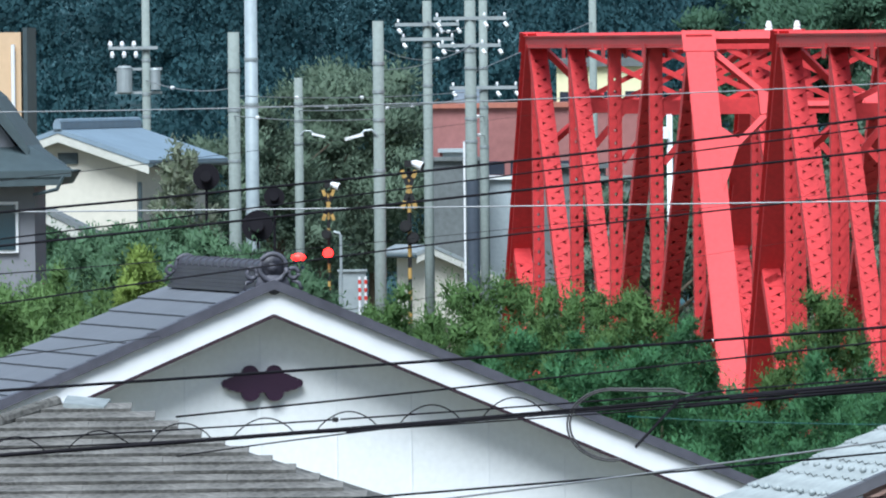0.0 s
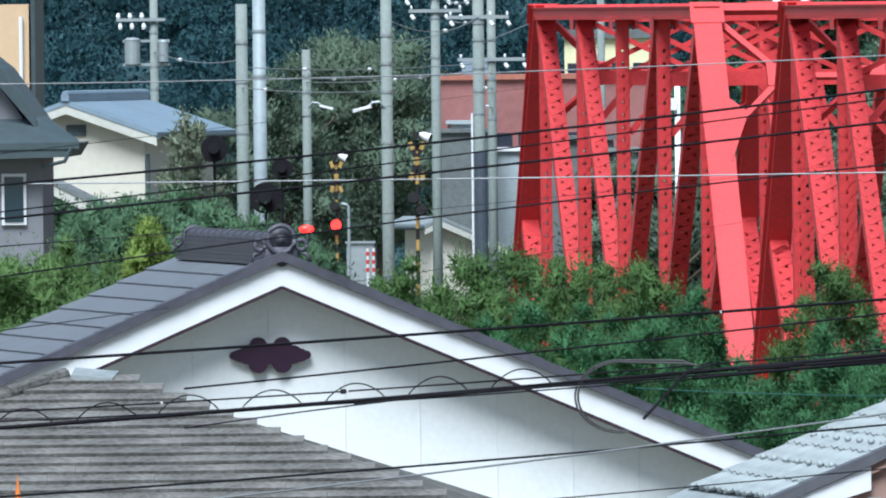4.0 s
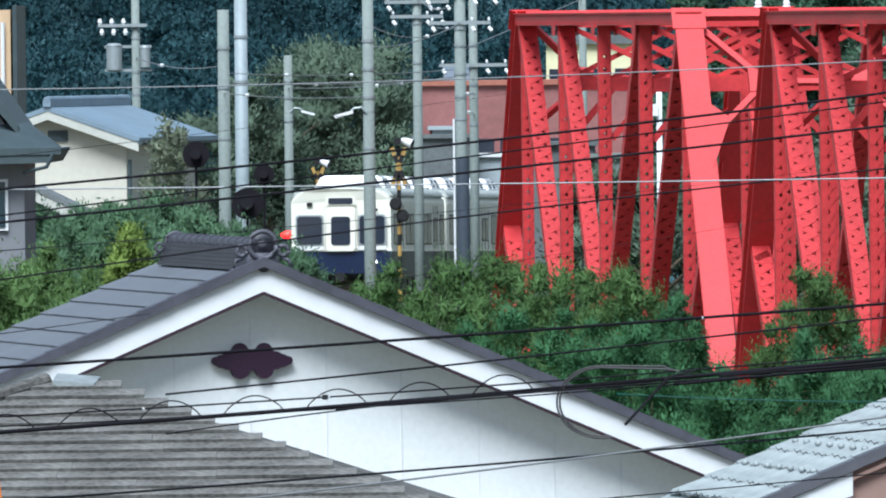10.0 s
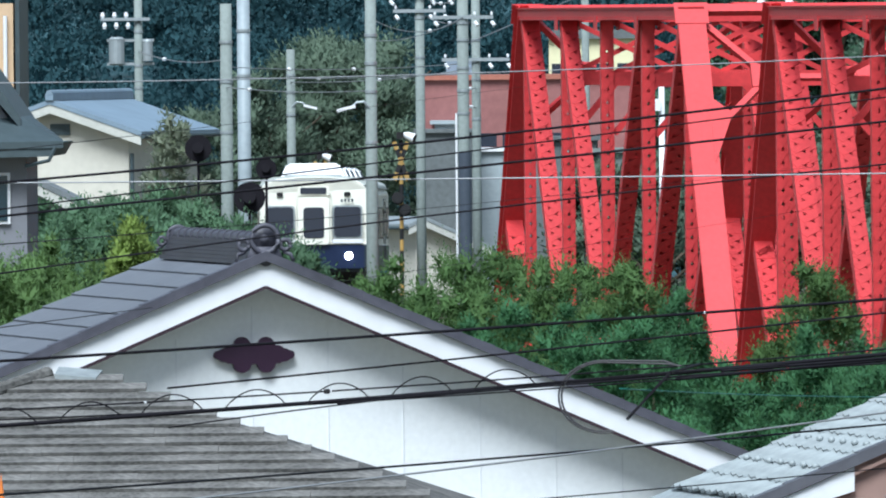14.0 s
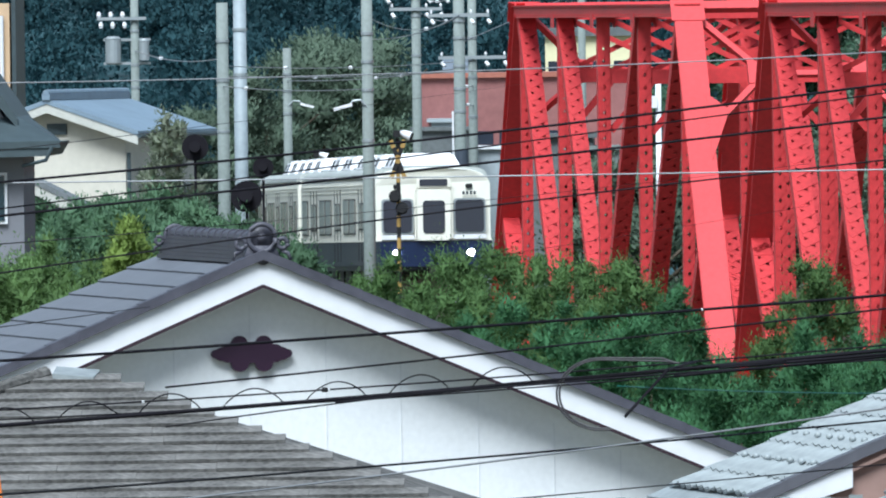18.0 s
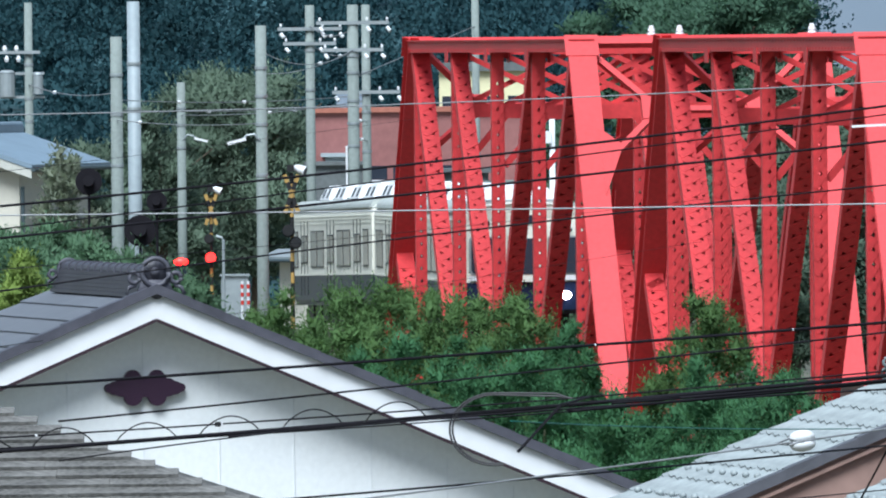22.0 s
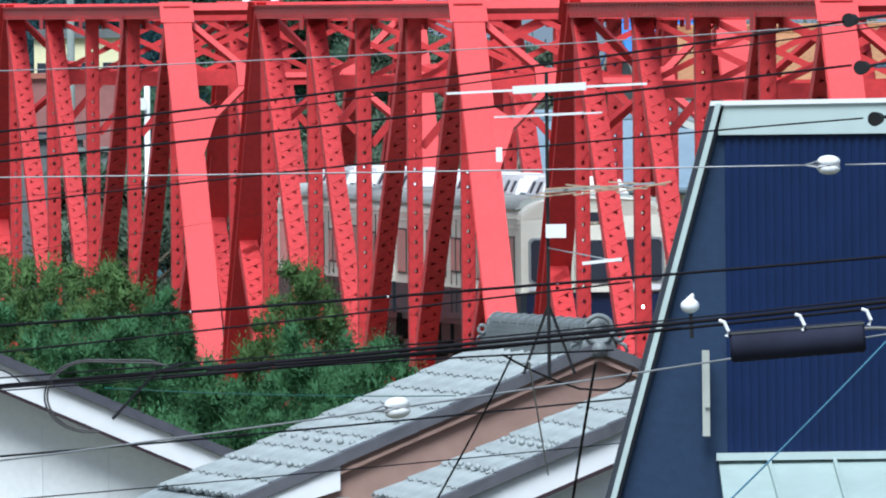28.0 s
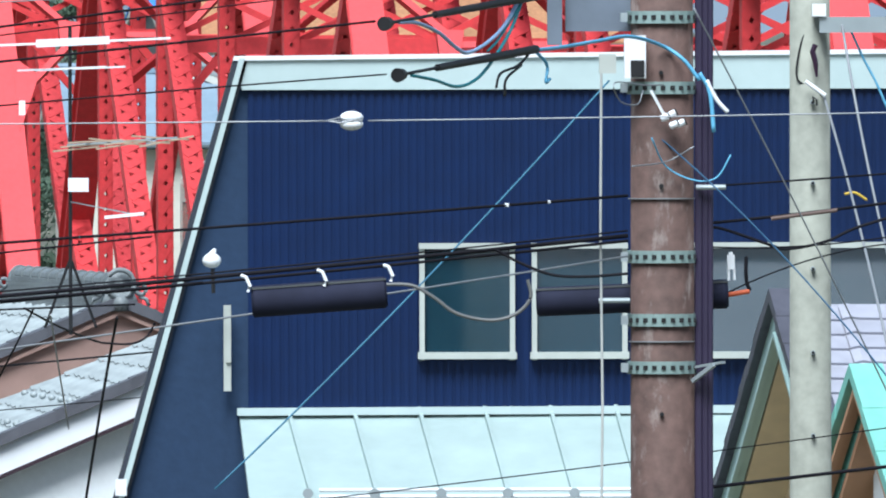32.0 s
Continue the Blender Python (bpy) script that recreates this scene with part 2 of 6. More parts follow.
def build_span():
    sp = thing("bridge_span", line_pose(START, A0), "red-painted riveted steel through truss railway bridge span on piers", "bridge", "spans of the railway bridge")
    for y in (-HALF, HALF):
        bm = B()                                # top chord: box with a cover plate and lips
        box(bm, (MID, y, TOP - 0.025), (END + 0.5, 0.46, 0.25))
        box(bm, (MID, y, TOP + 0.113), (END + 0.6, 0.54, 0.026))
        for x in np.arange(0.3, END, 0.5):
            box(bm, (x, y - 0.236, TOP + 0.06), (0.035, 0.02, 0.035)), box(bm, (x, y - 0.236, TOP - 0.1), (0.035, 0.02, 0.035))
        part("top_chord", bm, RED, sp)
        bm = B()
        box(bm, (MID, y, LOW), (END + 2 * RUN_OUT, 0.4, 0.36))
        part("bottom_chord", bm, RED, sp)
        for x0, x1 in ((0, FOOT[0]), (END, FOOT[1])):   # end posts: plated above, laced below
            bm = B()
            a, b = Vector((x0, y, TOP + 0.06)), Vector((x1, y, LOW))
            d = (b - a).normalized()
            nrm = d.cross(Vector((0, 1, 0))).normalized()
            if nrm.z < 0:
                nrm = -nrm
            bar(bm, a + nrm * 0.2, b + nrm * 0.2, 0.58, 0.025, nrm)
            post = part("end_post", bm, RED, sp, "wide plated end post")
            m_ = a.lerp(b, 0.52)
            for nm, p, q, off, w, th in (("cap_plate", a, a.lerp(b, 0.055), 0.22, 0.7, 0.02), ("back_plate", a, b, -0.2, 0.5, 0.02), ("splice_plate", m_, b, 0.213, 0.5, 0.012)):
                bm = B()
                bar(bm, p + nrm * off, q + nrm * off, w, th, nrm)
                part(nm, bm, RED, post)
            for k in (-1, 1):
                bm = B()
                bar(bm, a + Vector((0, k * 0.2, 0)), b + Vector((0, k * 0.2, 0)), 0.025, 0.4, nrm)
                part("web_plate", bm, RED, post)
        for x in NODES[1:-1]:
            bm = B()
            laced(bm, (x, y, TOP), (x, y, LOW), 0.25, 0.26, 0.27, 0.1)
            part("vertical", bm, RED, sp)
            for z, h in ((TOP - 0.22, 0.5), (LOW + 0.3, 0.7)):
                for k in (-1, 1):
                    bm = B()
                    box(bm, (x, y + k * 0.245, z), (0.6, 0.014, h * 0.6))
                    part("gusset_plate", bm, RED, sp)
        for xa, xb in ((NODES[0], NODES[1]), (NODES[1], NODES[2]), (NODES[3], NODES[2]), (NODES[4], NODES[3])):
            bm = B()
            laced(bm, (xa, y, TOP), (xb, y, LOW), 0.36 if xa in (0, END) else 0.33, 0.28, 0.2, 0.18, True)
            part("diagonal", bm, RED, sp)
        for x0, x1 in ((0, FOOT[0]), (END, FOOT[1])):   # struts from the middle of the end posts to the foot of the hangers
            bm = B()
            laced(bm, (x0 + (x1 - x0) * 0.6, y, TOP + (LOW - TOP) * 0.6), (x0, y, LOW), 0.36, 0.26, 0.2, 0.18, True)
            part("sub_strut", bm, RED, sp)
        for x in (FOOT[0] + 0.0, FOOT[1] - 0.0):
            bm = B()
            xm = x + (RUN_OUT if x < 0 else -RUN_OUT)
            laced(bm, (xm, y, TOP), (xm, y, LOW), 0.22, 0.22, 0.27, 0.09)
            part("hanger", bm, RED, sp)
    for x0, sgn in ((0, -1), (END, 1)):          # portals, in the plane of the end posts
        t = Vector((sgn * RUN_OUT, 0, LOW - TOP)).normalized()
        o = Vector((x0, 0, TOP + 0.05))
        bm = B()
        up = t.cross(Vector((0, 1, 0))).normalized()
        for off, w, h, e in ((0.0, 0.16, 0.2, HALF), (1.84, 0.1, 0.13, 0.97)):
            p = o + t * off
            bar(bm, p + Vector((0, -e, 0)), p + Vector((0, e, 0)), h, w, up)
        ps = part("portal_strut", bm, RED, sp)
        for k in (-1, 1):
            bm = B()
            node = o + t * 1.84 + Vector((0, k * (HALF - 1.5), 0))
            bar(bm, o + t * 0.3 + Vector((0, k * (HALF - 0.2), 0)), node, 0.13, 0.12, up)
            bar(bm, node, o + t * 3.15 + Vector((0, k * (HALF - 0.4), 0)), 0.13, 0.12, up)
            q = [node + t * 0.25, node - t * 0.28 - Vector((0, k * 0.1, 0)), node + Vector((0, k * 0.35, 0)) - t * 0.3, node + Vector((0, k * 0.35, 0)) + t * 0.3]
            slab(bm, [v + up * 0.08 for v in q], -up * 0.16)
            q = [o + t * 2.5 + Vector((0, k * (HALF - 0.2), 0)), o + t * 2.95 + Vector((0, k * (HALF - 0.66), 0)), o + t * 4.3 + Vector((0, k * (HALF - 0.2), 0))]
            slab(bm, [v + up * 0.225 for v in q], -up * 0.02)
            part("knee_brace", bm, RED, ps)
    for x in (2.7, NODES[1], END - 0.3):        # feeder insulators on the east chord
        bm = B()
        tube(bm, [(x, HALF, TOP + 0.12), (x, HALF, TOP + 0.26)], 0.025, 8)
        pin = part("insulator_pin", bm, GALV, sp)
        bm = B()
        tube(bm, [(x, HALF, TOP + 0.2), (x, HALF, TOP + 0.27)], 0.1, 10, 0.06)
        tube(bm, [(x, HALF, TOP + 0.27), (x, HALF, TOP + 0.4)], 0.085, 10, 0.04)
        part("insulator", bm, TRIM, pin, "white porcelain feeder insulator")
    for x in NODES[1:-1]:                       # sway frames between the trusses
        bm = B()
        for z, h in ((TOP - 0.1, 0.2), (TOP - 1.42, 0.3)):
            bar(bm, (x, -HALF, z), (x, HALF, z), 0.2, h)
        for k in (-1, 1):
            for y0, y1 in ((-2.3, 0.0), (0.0, 2.3)):
                za, zb = (TOP - 0.2, TOP - 1.3) if k > 0 else (TOP - 1.3, TOP - 0.2)
                bar(bm, (x + 0.05 * k, y0, za), (x + 0.05 * k, y1, zb), 0.05, 0.11)
        part("sway_frame", bm, RED, sp)
        for k in (-1, 1):
            bm = B()
            bar(bm, (x, k * 2.3, TOP - 2.6), (x, k * 1.4, TOP - 1.55), 0.12, 0.14)
            part("sway_knee", bm, RED, sp)
    for xa, xb in zip(NODES, NODES[1:]):        # top lateral bracing
        for k in (-1, 1):
            bm = B()
            bar(bm, (xa, k * HALF, TOP - 0.01 * k), (xb, -k * HALF, TOP - 0.01 * k), 0.14, 0.13)
            part("lateral_brace", bm, RED, sp)
    for x in [FOOT[0] + 0.2] + NODES + [FOOT[1] - 0.2]:
        bm = B()
        box(bm, (x, 0, LOW + 0.05), (0.3, 4.7, 0.8))
        part("floor_beam", bm, RED, sp)
    for y in (-0.8, 0.8):
        bm = B()
        box(bm, (MID, y, LOW + 0.3), (PITCH, 0.25, 0.56))
        part("stringer", bm, RED, sp)
    for y in (-0.56, 0.56):
        bm = B()
        box(bm, (MID, y, RAIL - 0.07), (PITCH, 0.07, 0.14))
        part("rail", bm, STEEL, sp, "worn steel rail")
    bm = B()
    for i in range(76):
        box(bm, (FOOT[0] - 1.8 + i * 0.65, 0, RAIL - 0.23), (0.2, 2.4, 0.18))
    tagged(part("sleeper_deck", bm, BARK, sp), kind="stuff")
    return sp


span = build_span()
for i in (1, 2, 3):
    copy_thing(span, line_pose(START + HEAD * PITCH * i, A0))
for i in range(5):
    p = START + HEAD * (-RUN_OUT - 2.1 + PITCH * i)
    bm = B()
    box(bm, (0, 0, 1.0), (3.4, 6.5, 2.3)), box(bm, (0, 0, 2.23), (5.0, 7.0, 0.4))
    pier = tagged(new("bridge_pier", mesh_of(bm, "bridge_pier", CONC)), "grey concrete pier under the red truss bridge", "bridge pier", "piers of the railway bridge")
    pier.matrix_world = line_pose(p, A0)

# embankment and rails before the bridge
pts = [track(s) for s in np.arange(-7.5, -230, -4.5)]
bm = B()
rows_ = []
for p, a in pts:
    e = Vector((math.cos(a), math.sin(a), 0))
    rows_.append([bm.verts.new(p + e * w + Vector((0, 0, z - (p.z if z < -2 else 0)))) for w, z in ((-5, -9), (-2.2, -0.45), (2.2, -0.45), (5, -9))])
for a, b in zip(rows_, rows_[1:]):
    for i in range(3):
        bm.faces.new((a[i], a[i + 1], b[i + 1], b[i]))
for v in bm.verts:
    v.co.z = max(v.co.z, -0.05)
tagged(new("railway_embankment", mesh_of(bm, "railway_embankment", SOIL)), "low grassy railway embankment climbing to the bridge", "embankment", kind="structure")
bm = B()
for (p, a), (q, b) in zip(pts, pts[1:]):
    for w in (-0.56, 0.56):
        e = Vector((math.cos(a), math.sin(a), 0)) * w
        bar(bm, p + e - Vector((0, 0, 0.08)), q + e - Vector((0, 0, 0.08)), 0.07, 0.15)
    for k in range(6):
        c = p.lerp(q, k / 6)
        bar(bm, c + Vector((math.cos(a), math.sin(a), 0)) * -1.1 - Vector((0, 0, 0.25)), c + Vector((math.cos(a), math.sin(a), 0)) * 1.1 - Vector((0, 0, 0.25)), 0.2, 0.18)
tagged(new("approach_track", mesh_of(bm, "approach_track", STEEL)), "rusty rails on sleepers along the embankment", "railway track", kind="structure")


# ---- the train: cars with x forward, y to their left as the track frame has it ----
def profile(w, z0, z1, r, n=6):
    """Cross-section of a car body, from the floor up, round at the eaves."""
    out = [(-w, z0), (-w, z1 - r)]
    out += [(-w + r * 1.6 * (1 - math.cos(k / n * math.pi / 2)), z1 - r + r * math.sin(k / n * math.pi / 2)) for k in range(1, n)]
    out += [(-0.35, z1 + 0.04), (0.35, z1 + 0.04)]
    out += [(-y, z) for y, z in out[:-2][::-1]]
    return out


ROOF_T = mat("grey_green_roof_paint", (0.4, 0.43, 0.42), 0.6, grain=0.12, scale=4)
FRAME_T = mat("dark_window_rubber", (0.05, 0.05, 0.048), 0.6, grain=0.1)
# side panes: bright sky reflection and pale blinds are put into the glass colour
SIDE_G = mat("sky_and_blind_tinted_glass", (0.4, 0.385, 0.33), 0.2, grain=0.1, bump=0, spec=0.7)


def proportioned(car):
    """Bring a car to its built length and height."""
    for ob in car.children_recursive:
        ob.data.transform(Matrix.Diagonal((1.115, 1.0, 0.93, 1)))
    return car


def build_car(front):
    car = thing("train_car", Matrix.Identity(4), "ivory and navy electric train car with rooftop coolers" + (", headlamps lit" if front else ""), "train", "cars of the electric train")
    W, L2 = 1.42, 8.85
    pr = profile(W, 1.62, 3.5, 0.42)
    bm = B()
    rings = []
    for x, k in ((-L2, 1.0), (L2 - 0.05, 1.0)) if not front else ((-L2, 1.0), (L2 - 0.45, 1.0), (L2 - 0.1, 0.985)):
        rings.append([bm.verts.new((x + (0.12 * (1 - (y / W) ** 2) if front and x > L2 - 0.2 else 0), y * k, z if z < 3 else 3 + (z - 3) * (1 if k == 1 else 0.93))) for y, z in pr])
    for a, b in zip(rings, rings[1:]):
        for i in range(len(pr)):
            bm.faces.new((a[i], a[(i + 1) % len(pr)], b[(i + 1) % len(pr)], b[i]))
    bm.faces.new(rings[0][::-1]), bm.faces.new(rings[-1])
    part("upper_body", bm, IVORY, car, "ivory painted upper body")
    bm = B()
    box(bm, (0, 0, 1.3), (2 * L2 - 0.1, 2 * W + 0.004, 0.64))
    box(bm, (0, 0, 0.92), (2 * L2 - 0.4, 2 * W - 0.2, 0.14))
    part("lower_body", bm, SKIRT, car, "dark slate painted lower body")
    bm = B()
    box(bm, (0, 0, 1.635), (2 * L2 - 0.12, 2 * W + 0.03, 0.05))
    part("belt_rail", bm, IVORY, car)
    rf = profile(W * 0.97, 3.3, 3.53, 0.2)
    bm = B()
    slab(bm, [(-L2 + 0.15, y, z) for y, z in rf], (2 * L2 - 0.75, 0, 0))
    part("roof_skin", bm, ROOF_T, car, "grey-green painted roof")
    for k in (-1, 1):
        bm = B()
        bar(bm, (-L2 + 0.15, k * (W - 0.02), 3.3), (L2 - 0.6, k * (W - 0.02), 3.3), 0.05, 0.035)
        part("rain_gutter", bm, ROOF_T, car)
    for i, x in enumerate(np.arange(-7, 7, 1.7)):
        bm = B()
        box(bm, (x, 0, 0.62 + 0.04 * (i % 3)), (1.3 - 0.2 * (i % 2), 2.3, 0.5))
        part("underfloor_box", bm, BLACK, car, "dark grey underfloor box")
    for x in (-5.9, 5.9):
        bm = B()
        for k in (-1, 1):
            box(bm, (x, k * 0.95, 0.5), (2.6, 0.12, 0.25))
        bg = part("bogie", bm, BLACK, car)
        for xx in (x - 1.05, x + 1.05):
            bm = B()
            tube(bm, [(xx, -0.62, 0.43), (xx, 0.62, 0.43)], 0.43, 16)
            part("wheelset", bm, STEEL, bg)
    # side doors and windows
    wins = []
    for d in (-5.7, 0.0, 5.7):
        for k in (-1, 1):
            wins.append((d + k * 0.36, 0.5, 0.62))
    for c in (-2.85, 2.85):
        for k in (-0.75, 0.75):
            wins.append((c + k, 1.2, 0.84))
    wins += [(-7.75, 1.2, 0.84), (7.55, 0.95, 0.84)]
    for x, w, h in wins:
        for k in (-1, 1):
            bm = B()
            box(bm, (x, k * (W + 0.006), 2.28), (w + 0.09, 0.03, h + 0.1))
            fr = part("window_frame", bm, FRAME_T, car, "dark narrow window frame")
            bm = B()
            box(bm, (x, k * (W + 0.012), 2.28), (w, 0.03, h + 0.02))
            part("window_pane", bm, SIDE_G, fr, "side window with sky reflection and pale blinds put into its colour")
    for d in (-5.7, 0, 5.7):
        for k in (-1, 1):
            bm = B()
            for xx in (-0.72, 0, 0.72):
                box(bm, (d + xx, k * (W + 0.004), 2.05), (0.025, 0.02, 1.9))
            part("door_edge", bm, BLACK, car)
    bm = B()
    for k in (-1, 1):
        for z in (2.92, 3.02, 3.1):
            box(bm, (0, k * (W + 0.003), z), (2 * L2 - 0.6, 0.02, 0.02))
    part("side_beading", bm, IVORY, car)
    # coolers on the roof
    xs = (-6.6, -3.6, -0.2, 2.9, 6.4)
    for x in xs:
        bm = B()
        ln = 1.15
        lo = [bm.verts.new((x + sx * ln, sy * 0.86, 3.5)) for sx, sy in ((-1, -1), (1, -1), (1, 1), (-1, 1))]
        hi = [bm.verts.new((x + sx * (ln - 0.28), sy * 0.68, 3.92)) for sx, sy in ((-1, -1), (1, -1), (1, 1), (-1, 1))]
        bm.faces.new(lo[::-1]), bm.faces.new(hi)
        for i in range(4):
            bm.faces.new((lo[i], lo[(i + 1) % 4], hi[(i + 1) % 4], hi[i]))
        bmesh.ops.bevel(bm, geom=list(bm.edges), offset=0.06, segments=2, affect="EDGES")
        cl = part("roof_cooler", bm, TRIM, car, "white rooftop cooler box")
        for k in (-1, 1):
            for xx in (-0.45, 0.45):
                bm = B()
                box(bm, (0, 0, 0), (0.24, 0.03, 0.24), Matrix.Translation((x + xx, k * 0.775, 3.71)) @ Matrix.Rotation(k * radians(23), 4, "X"))
                part("grille", bm, SKIRT, cl)
    bm = B()
    box(bm, (0, 0, 3.55), (2 * L2 - 1.6, 1.5, 0.08))
    part("roof_duct", bm, GALV, car)
    if not front:
        return proportioned(car)
    X = L2 + 0.02
    def pane(name, y, z, w, h, m, x=X, parent=car, label="", dep=0.05):
        bm = B()                               # a plate with round corners
        r = 0.09 if min(w, h) > 0.5 else min(w, h) * 0.2
        rim = [(sy * (w / 2 - r) + r * math.cos(a0 + j * math.pi / 8), sz * (h / 2 - r) + r * math.sin(a0 + j * math.pi / 8)) for sy, sz, a0 in ((1, 1, 0), (-1, 1, math.pi / 2), (-1, -1, math.pi), (1, -1, 1.5 * math.pi)) for j in range(5)]
        slab(bm, [(x - dep / 2, y + a, z + b) for a, b in rim], (dep, 0, 0))
        return part(name, bm, m, parent, label)
    for y in (-0.88, 0.88):
        f = pane("front_window_frame", y, 2.26, 0.78, 0.92, GALV, X - 0.03, label="grey rubber window surround")
        pane("front_window", y, 2.26, 0.7, 0.84, GLASS, X - 0.015, f)
        pane("number_plate_bar", y, 1.72, 0.8, 0.12, TRIM, X - 0.02, car, "white strip below the window")
        h = pane("headlamp_box", y * 1.03, 1.3, 0.42, 0.28, GALV, X - 0.1)
        bm = B()
        tube(bm, [(X - 0.12, y * 1.03, 1.3), (X - 0.02, y * 1.03, 1.3)], 0.095, 16)
        part("headlamp", bm, LAMP_ON, h, "glowing round headlamp")
        pane("marker_lamp", y * 1.0, 3.04, 0.16, 0.12, BLACK, X - 0.1, car)
    for i in range(4):
        pane("number_bar", 0.74 + 0.09 * i, 2.86, 0.055, 0.085, SKIRT, X - 0.03, car)
    d = pane("end_door", 0, 2.3, 0.82, 1.34, IVORY, X + 0.03, car, "ivory gangway door")
    pane("door_window", 0, 2.24, 0.54, 0.86, GLASS, X + 0.045, d)
    for y in (-0.45, 0.45):
        bm = B()
        tube(bm, [(X + 0.06, y, 1.68), (X + 0.06, y, 2.95)], 0.022, 6)
        part("handrail", bm, IVORY, car)
    s = pane("destination_box", 0, 3.14, 0.82, 0.26, IVORY, X + 0.0)
    pane("destination_glass", 0, 3.14, 0.68, 0.18, GLASS, X + 0.02, s)
    bm = B()
    box(bm, (X - 0.1, 0, 1.28), (0.12, 2.62, 0.66))
    part("front_apron", bm, NAVY, car, "navy front apron")
    bm = B()
    box(bm, (X + 0.25, 0, 0.85), (0.6, 0.25, 0.25))
    part("coupler", bm, BLACK, car)
    return proportioned(car)


car_a, car_b = build_car(True), build_car(False)
# seconds, metres of the train's front along the line
RUN = [(0, -232), (3, -203), (5, -183.5), (6.5, -168), (8, -152), (10, -130.5), (12, -109.5), (14, -88), (17, -56.5), (18, -46.5), (20, -24), (21, -11.9), (22, -1), (23, 10.6), (24.4, 31.5), (27, 67), (28, 82.6), (30, 111.8), (31, 127.4), (32, 142)]


def motions():
    ts = np.arange(0, 32.01, 0.5)
    ss = np.interp(ts, [r[0] for r in RUN], [r[1] for r in RUN])
    ss = np.convolve(np.pad(ss, 2, mode="reflect", reflect_type="odd"), [0.1, 0.2, 0.4, 0.2, 0.1], "valid")
    for car, lag in ((car_a, 10.0), (car_b, 30.2)):
        rows = []
        for t, s in zip(ts, ss):
            p, a = track(s - lag + 6.6)
            q, b = track(s - lag - 6.6)
            d = p - q
            m = Matrix((d.normalized(), Vector((0, 0, 1)).cross(d).normalized(), d.cross(Vector((0, 0, 1)).cross(d)).normalized())).transposed().to_4x4()
            m.translation = (p + q) / 2
            rows.append((float(t), m))
        walk(car, rows)


# ---- near houses ----
def turned(p, deg, z=0.0):
    m = Matrix.Rotation(radians(deg), 4, "Z")
    m.translation = (p.x, p.y, z)
    return m


mat_edge = mat("dark_plum_edge", (0.03, 0.014, 0.022), 0.7)
TILES = []      # roofs to be tiled at the end of the file


def gable_house(b, d, r, deg, left, right, slope, depth, wall, tile, label, board=0.25, over=0.5, name="house", sides=(), trim=None, verge=None, under=None, inset=0.6):
    """A tiled gable house; its front apex at the bearing b, drop d and range r, the ridge running back."""
    p = spot(b, d, r)
    h = thing(name, turned(p, deg), label, "house")
    z = p.z
    for sgn, w in ((-1, left), (1, right)):
        zl = z - slope * w
        bm = B()                                   # roof deck
        slab(bm, [(0, 0.1, z - 0.09), (sgn * w, 0.1, zl - 0.09), (sgn * w, 0.1, zl - 0.2), (0, 0.1, z - 0.2)], (0, depth - 0.12, 0))
        part("roof", bm, tile, h)
        bm = B()                                   # white bargeboard under the verge
        slab(bm, [(0, 0.03, z - 0.05), (sgn * (w - 0.02), 0.03, zl - 0.05), (sgn * (w - 0.02), 0.03, zl - 0.1 - board), (0, 0.03, z - 0.1 - board)], (0, 0.05, 0))
        part("bargeboard", bm, trim or TRIM, h, "" if trim else "white painted bargeboard")
        bm = B()
        bar(bm, (0, 0.02, z - 0.1 - board), (sgn * (w - 0.02), 0.02, zl - 0.1 - board), 0.03, 0.026)
        part("board_edge", bm, trim or mat_edge, h, "" if trim else "thin dark drip edge")
        bm = B()
        slab(bm, [(0, 0.09, z - 0.21), (sgn * (w - 0.1), 0.09, zl - 0.17), (sgn * (w - 0.1), 0.09, zl - 0.23), (0, 0.09, z - 0.26)], (0, over + 0.1, 0))
        part("soffit", bm, under or WHITE, h)
        n = int(w / 0.27)                          # verge tiles: one by one down the edge
        for i in range(n + 1):
            x0, x1 = i * w / (n + 1), (i + 1) * w / (n + 1) + 0.012
            yv = -0.02 - 0.005 * (i % 2)
            q = [(sgn * x0, yv, z - slope * x0 + 0.005), (sgn * x1, yv, z - slope * x1 + 0.012), (sgn * x1, -0.02, z - slope * x1 - 0.072), (sgn * x0, yv, z - slope * x0 - 0.075)]
            bm = B()
            slab(bm, q, (0, 0.2, 0))
            part("verge_tile", bm, verge or TILE_D, h)
        if sgn in sides:
            TILES.append((h, tile, sgn, w, slope, z, depth))
    bm = B()
    zz = z - board - 0.06
    slab(bm, [(0, over, zz), (-left + inset, over, zz - slope * (left - inset)), (-left + inset, over, 0), (right - inset, over, 0), (right - inset, over, zz - slope * (right - inset))], (0, 0.15, 0))
    part("gable_wall", bm, wall, h)
    for x in (-left + 0.6, right - 0.75):
        bm = B()
        box(bm, (x + 0.075, depth / 2, (z - slope * left) / 2), (0.15, depth - 1, z - slope * left))
        part("side_wall", bm, wall, h)
    bm = B()
    slab(bm, [(0, depth - 0.5, zz), (-left + 0.6, depth - 0.5, zz - slope * (left - 0.6)), (-left + 0.6, depth - 0.5, 0), (right - 0.6, depth - 0.5, 0), (right - 0.6, depth - 0.5, zz - slope * (right - 0.6))], (0, 0.15, 0))
    part("back_wall", bm, wall, h)
    return h, z


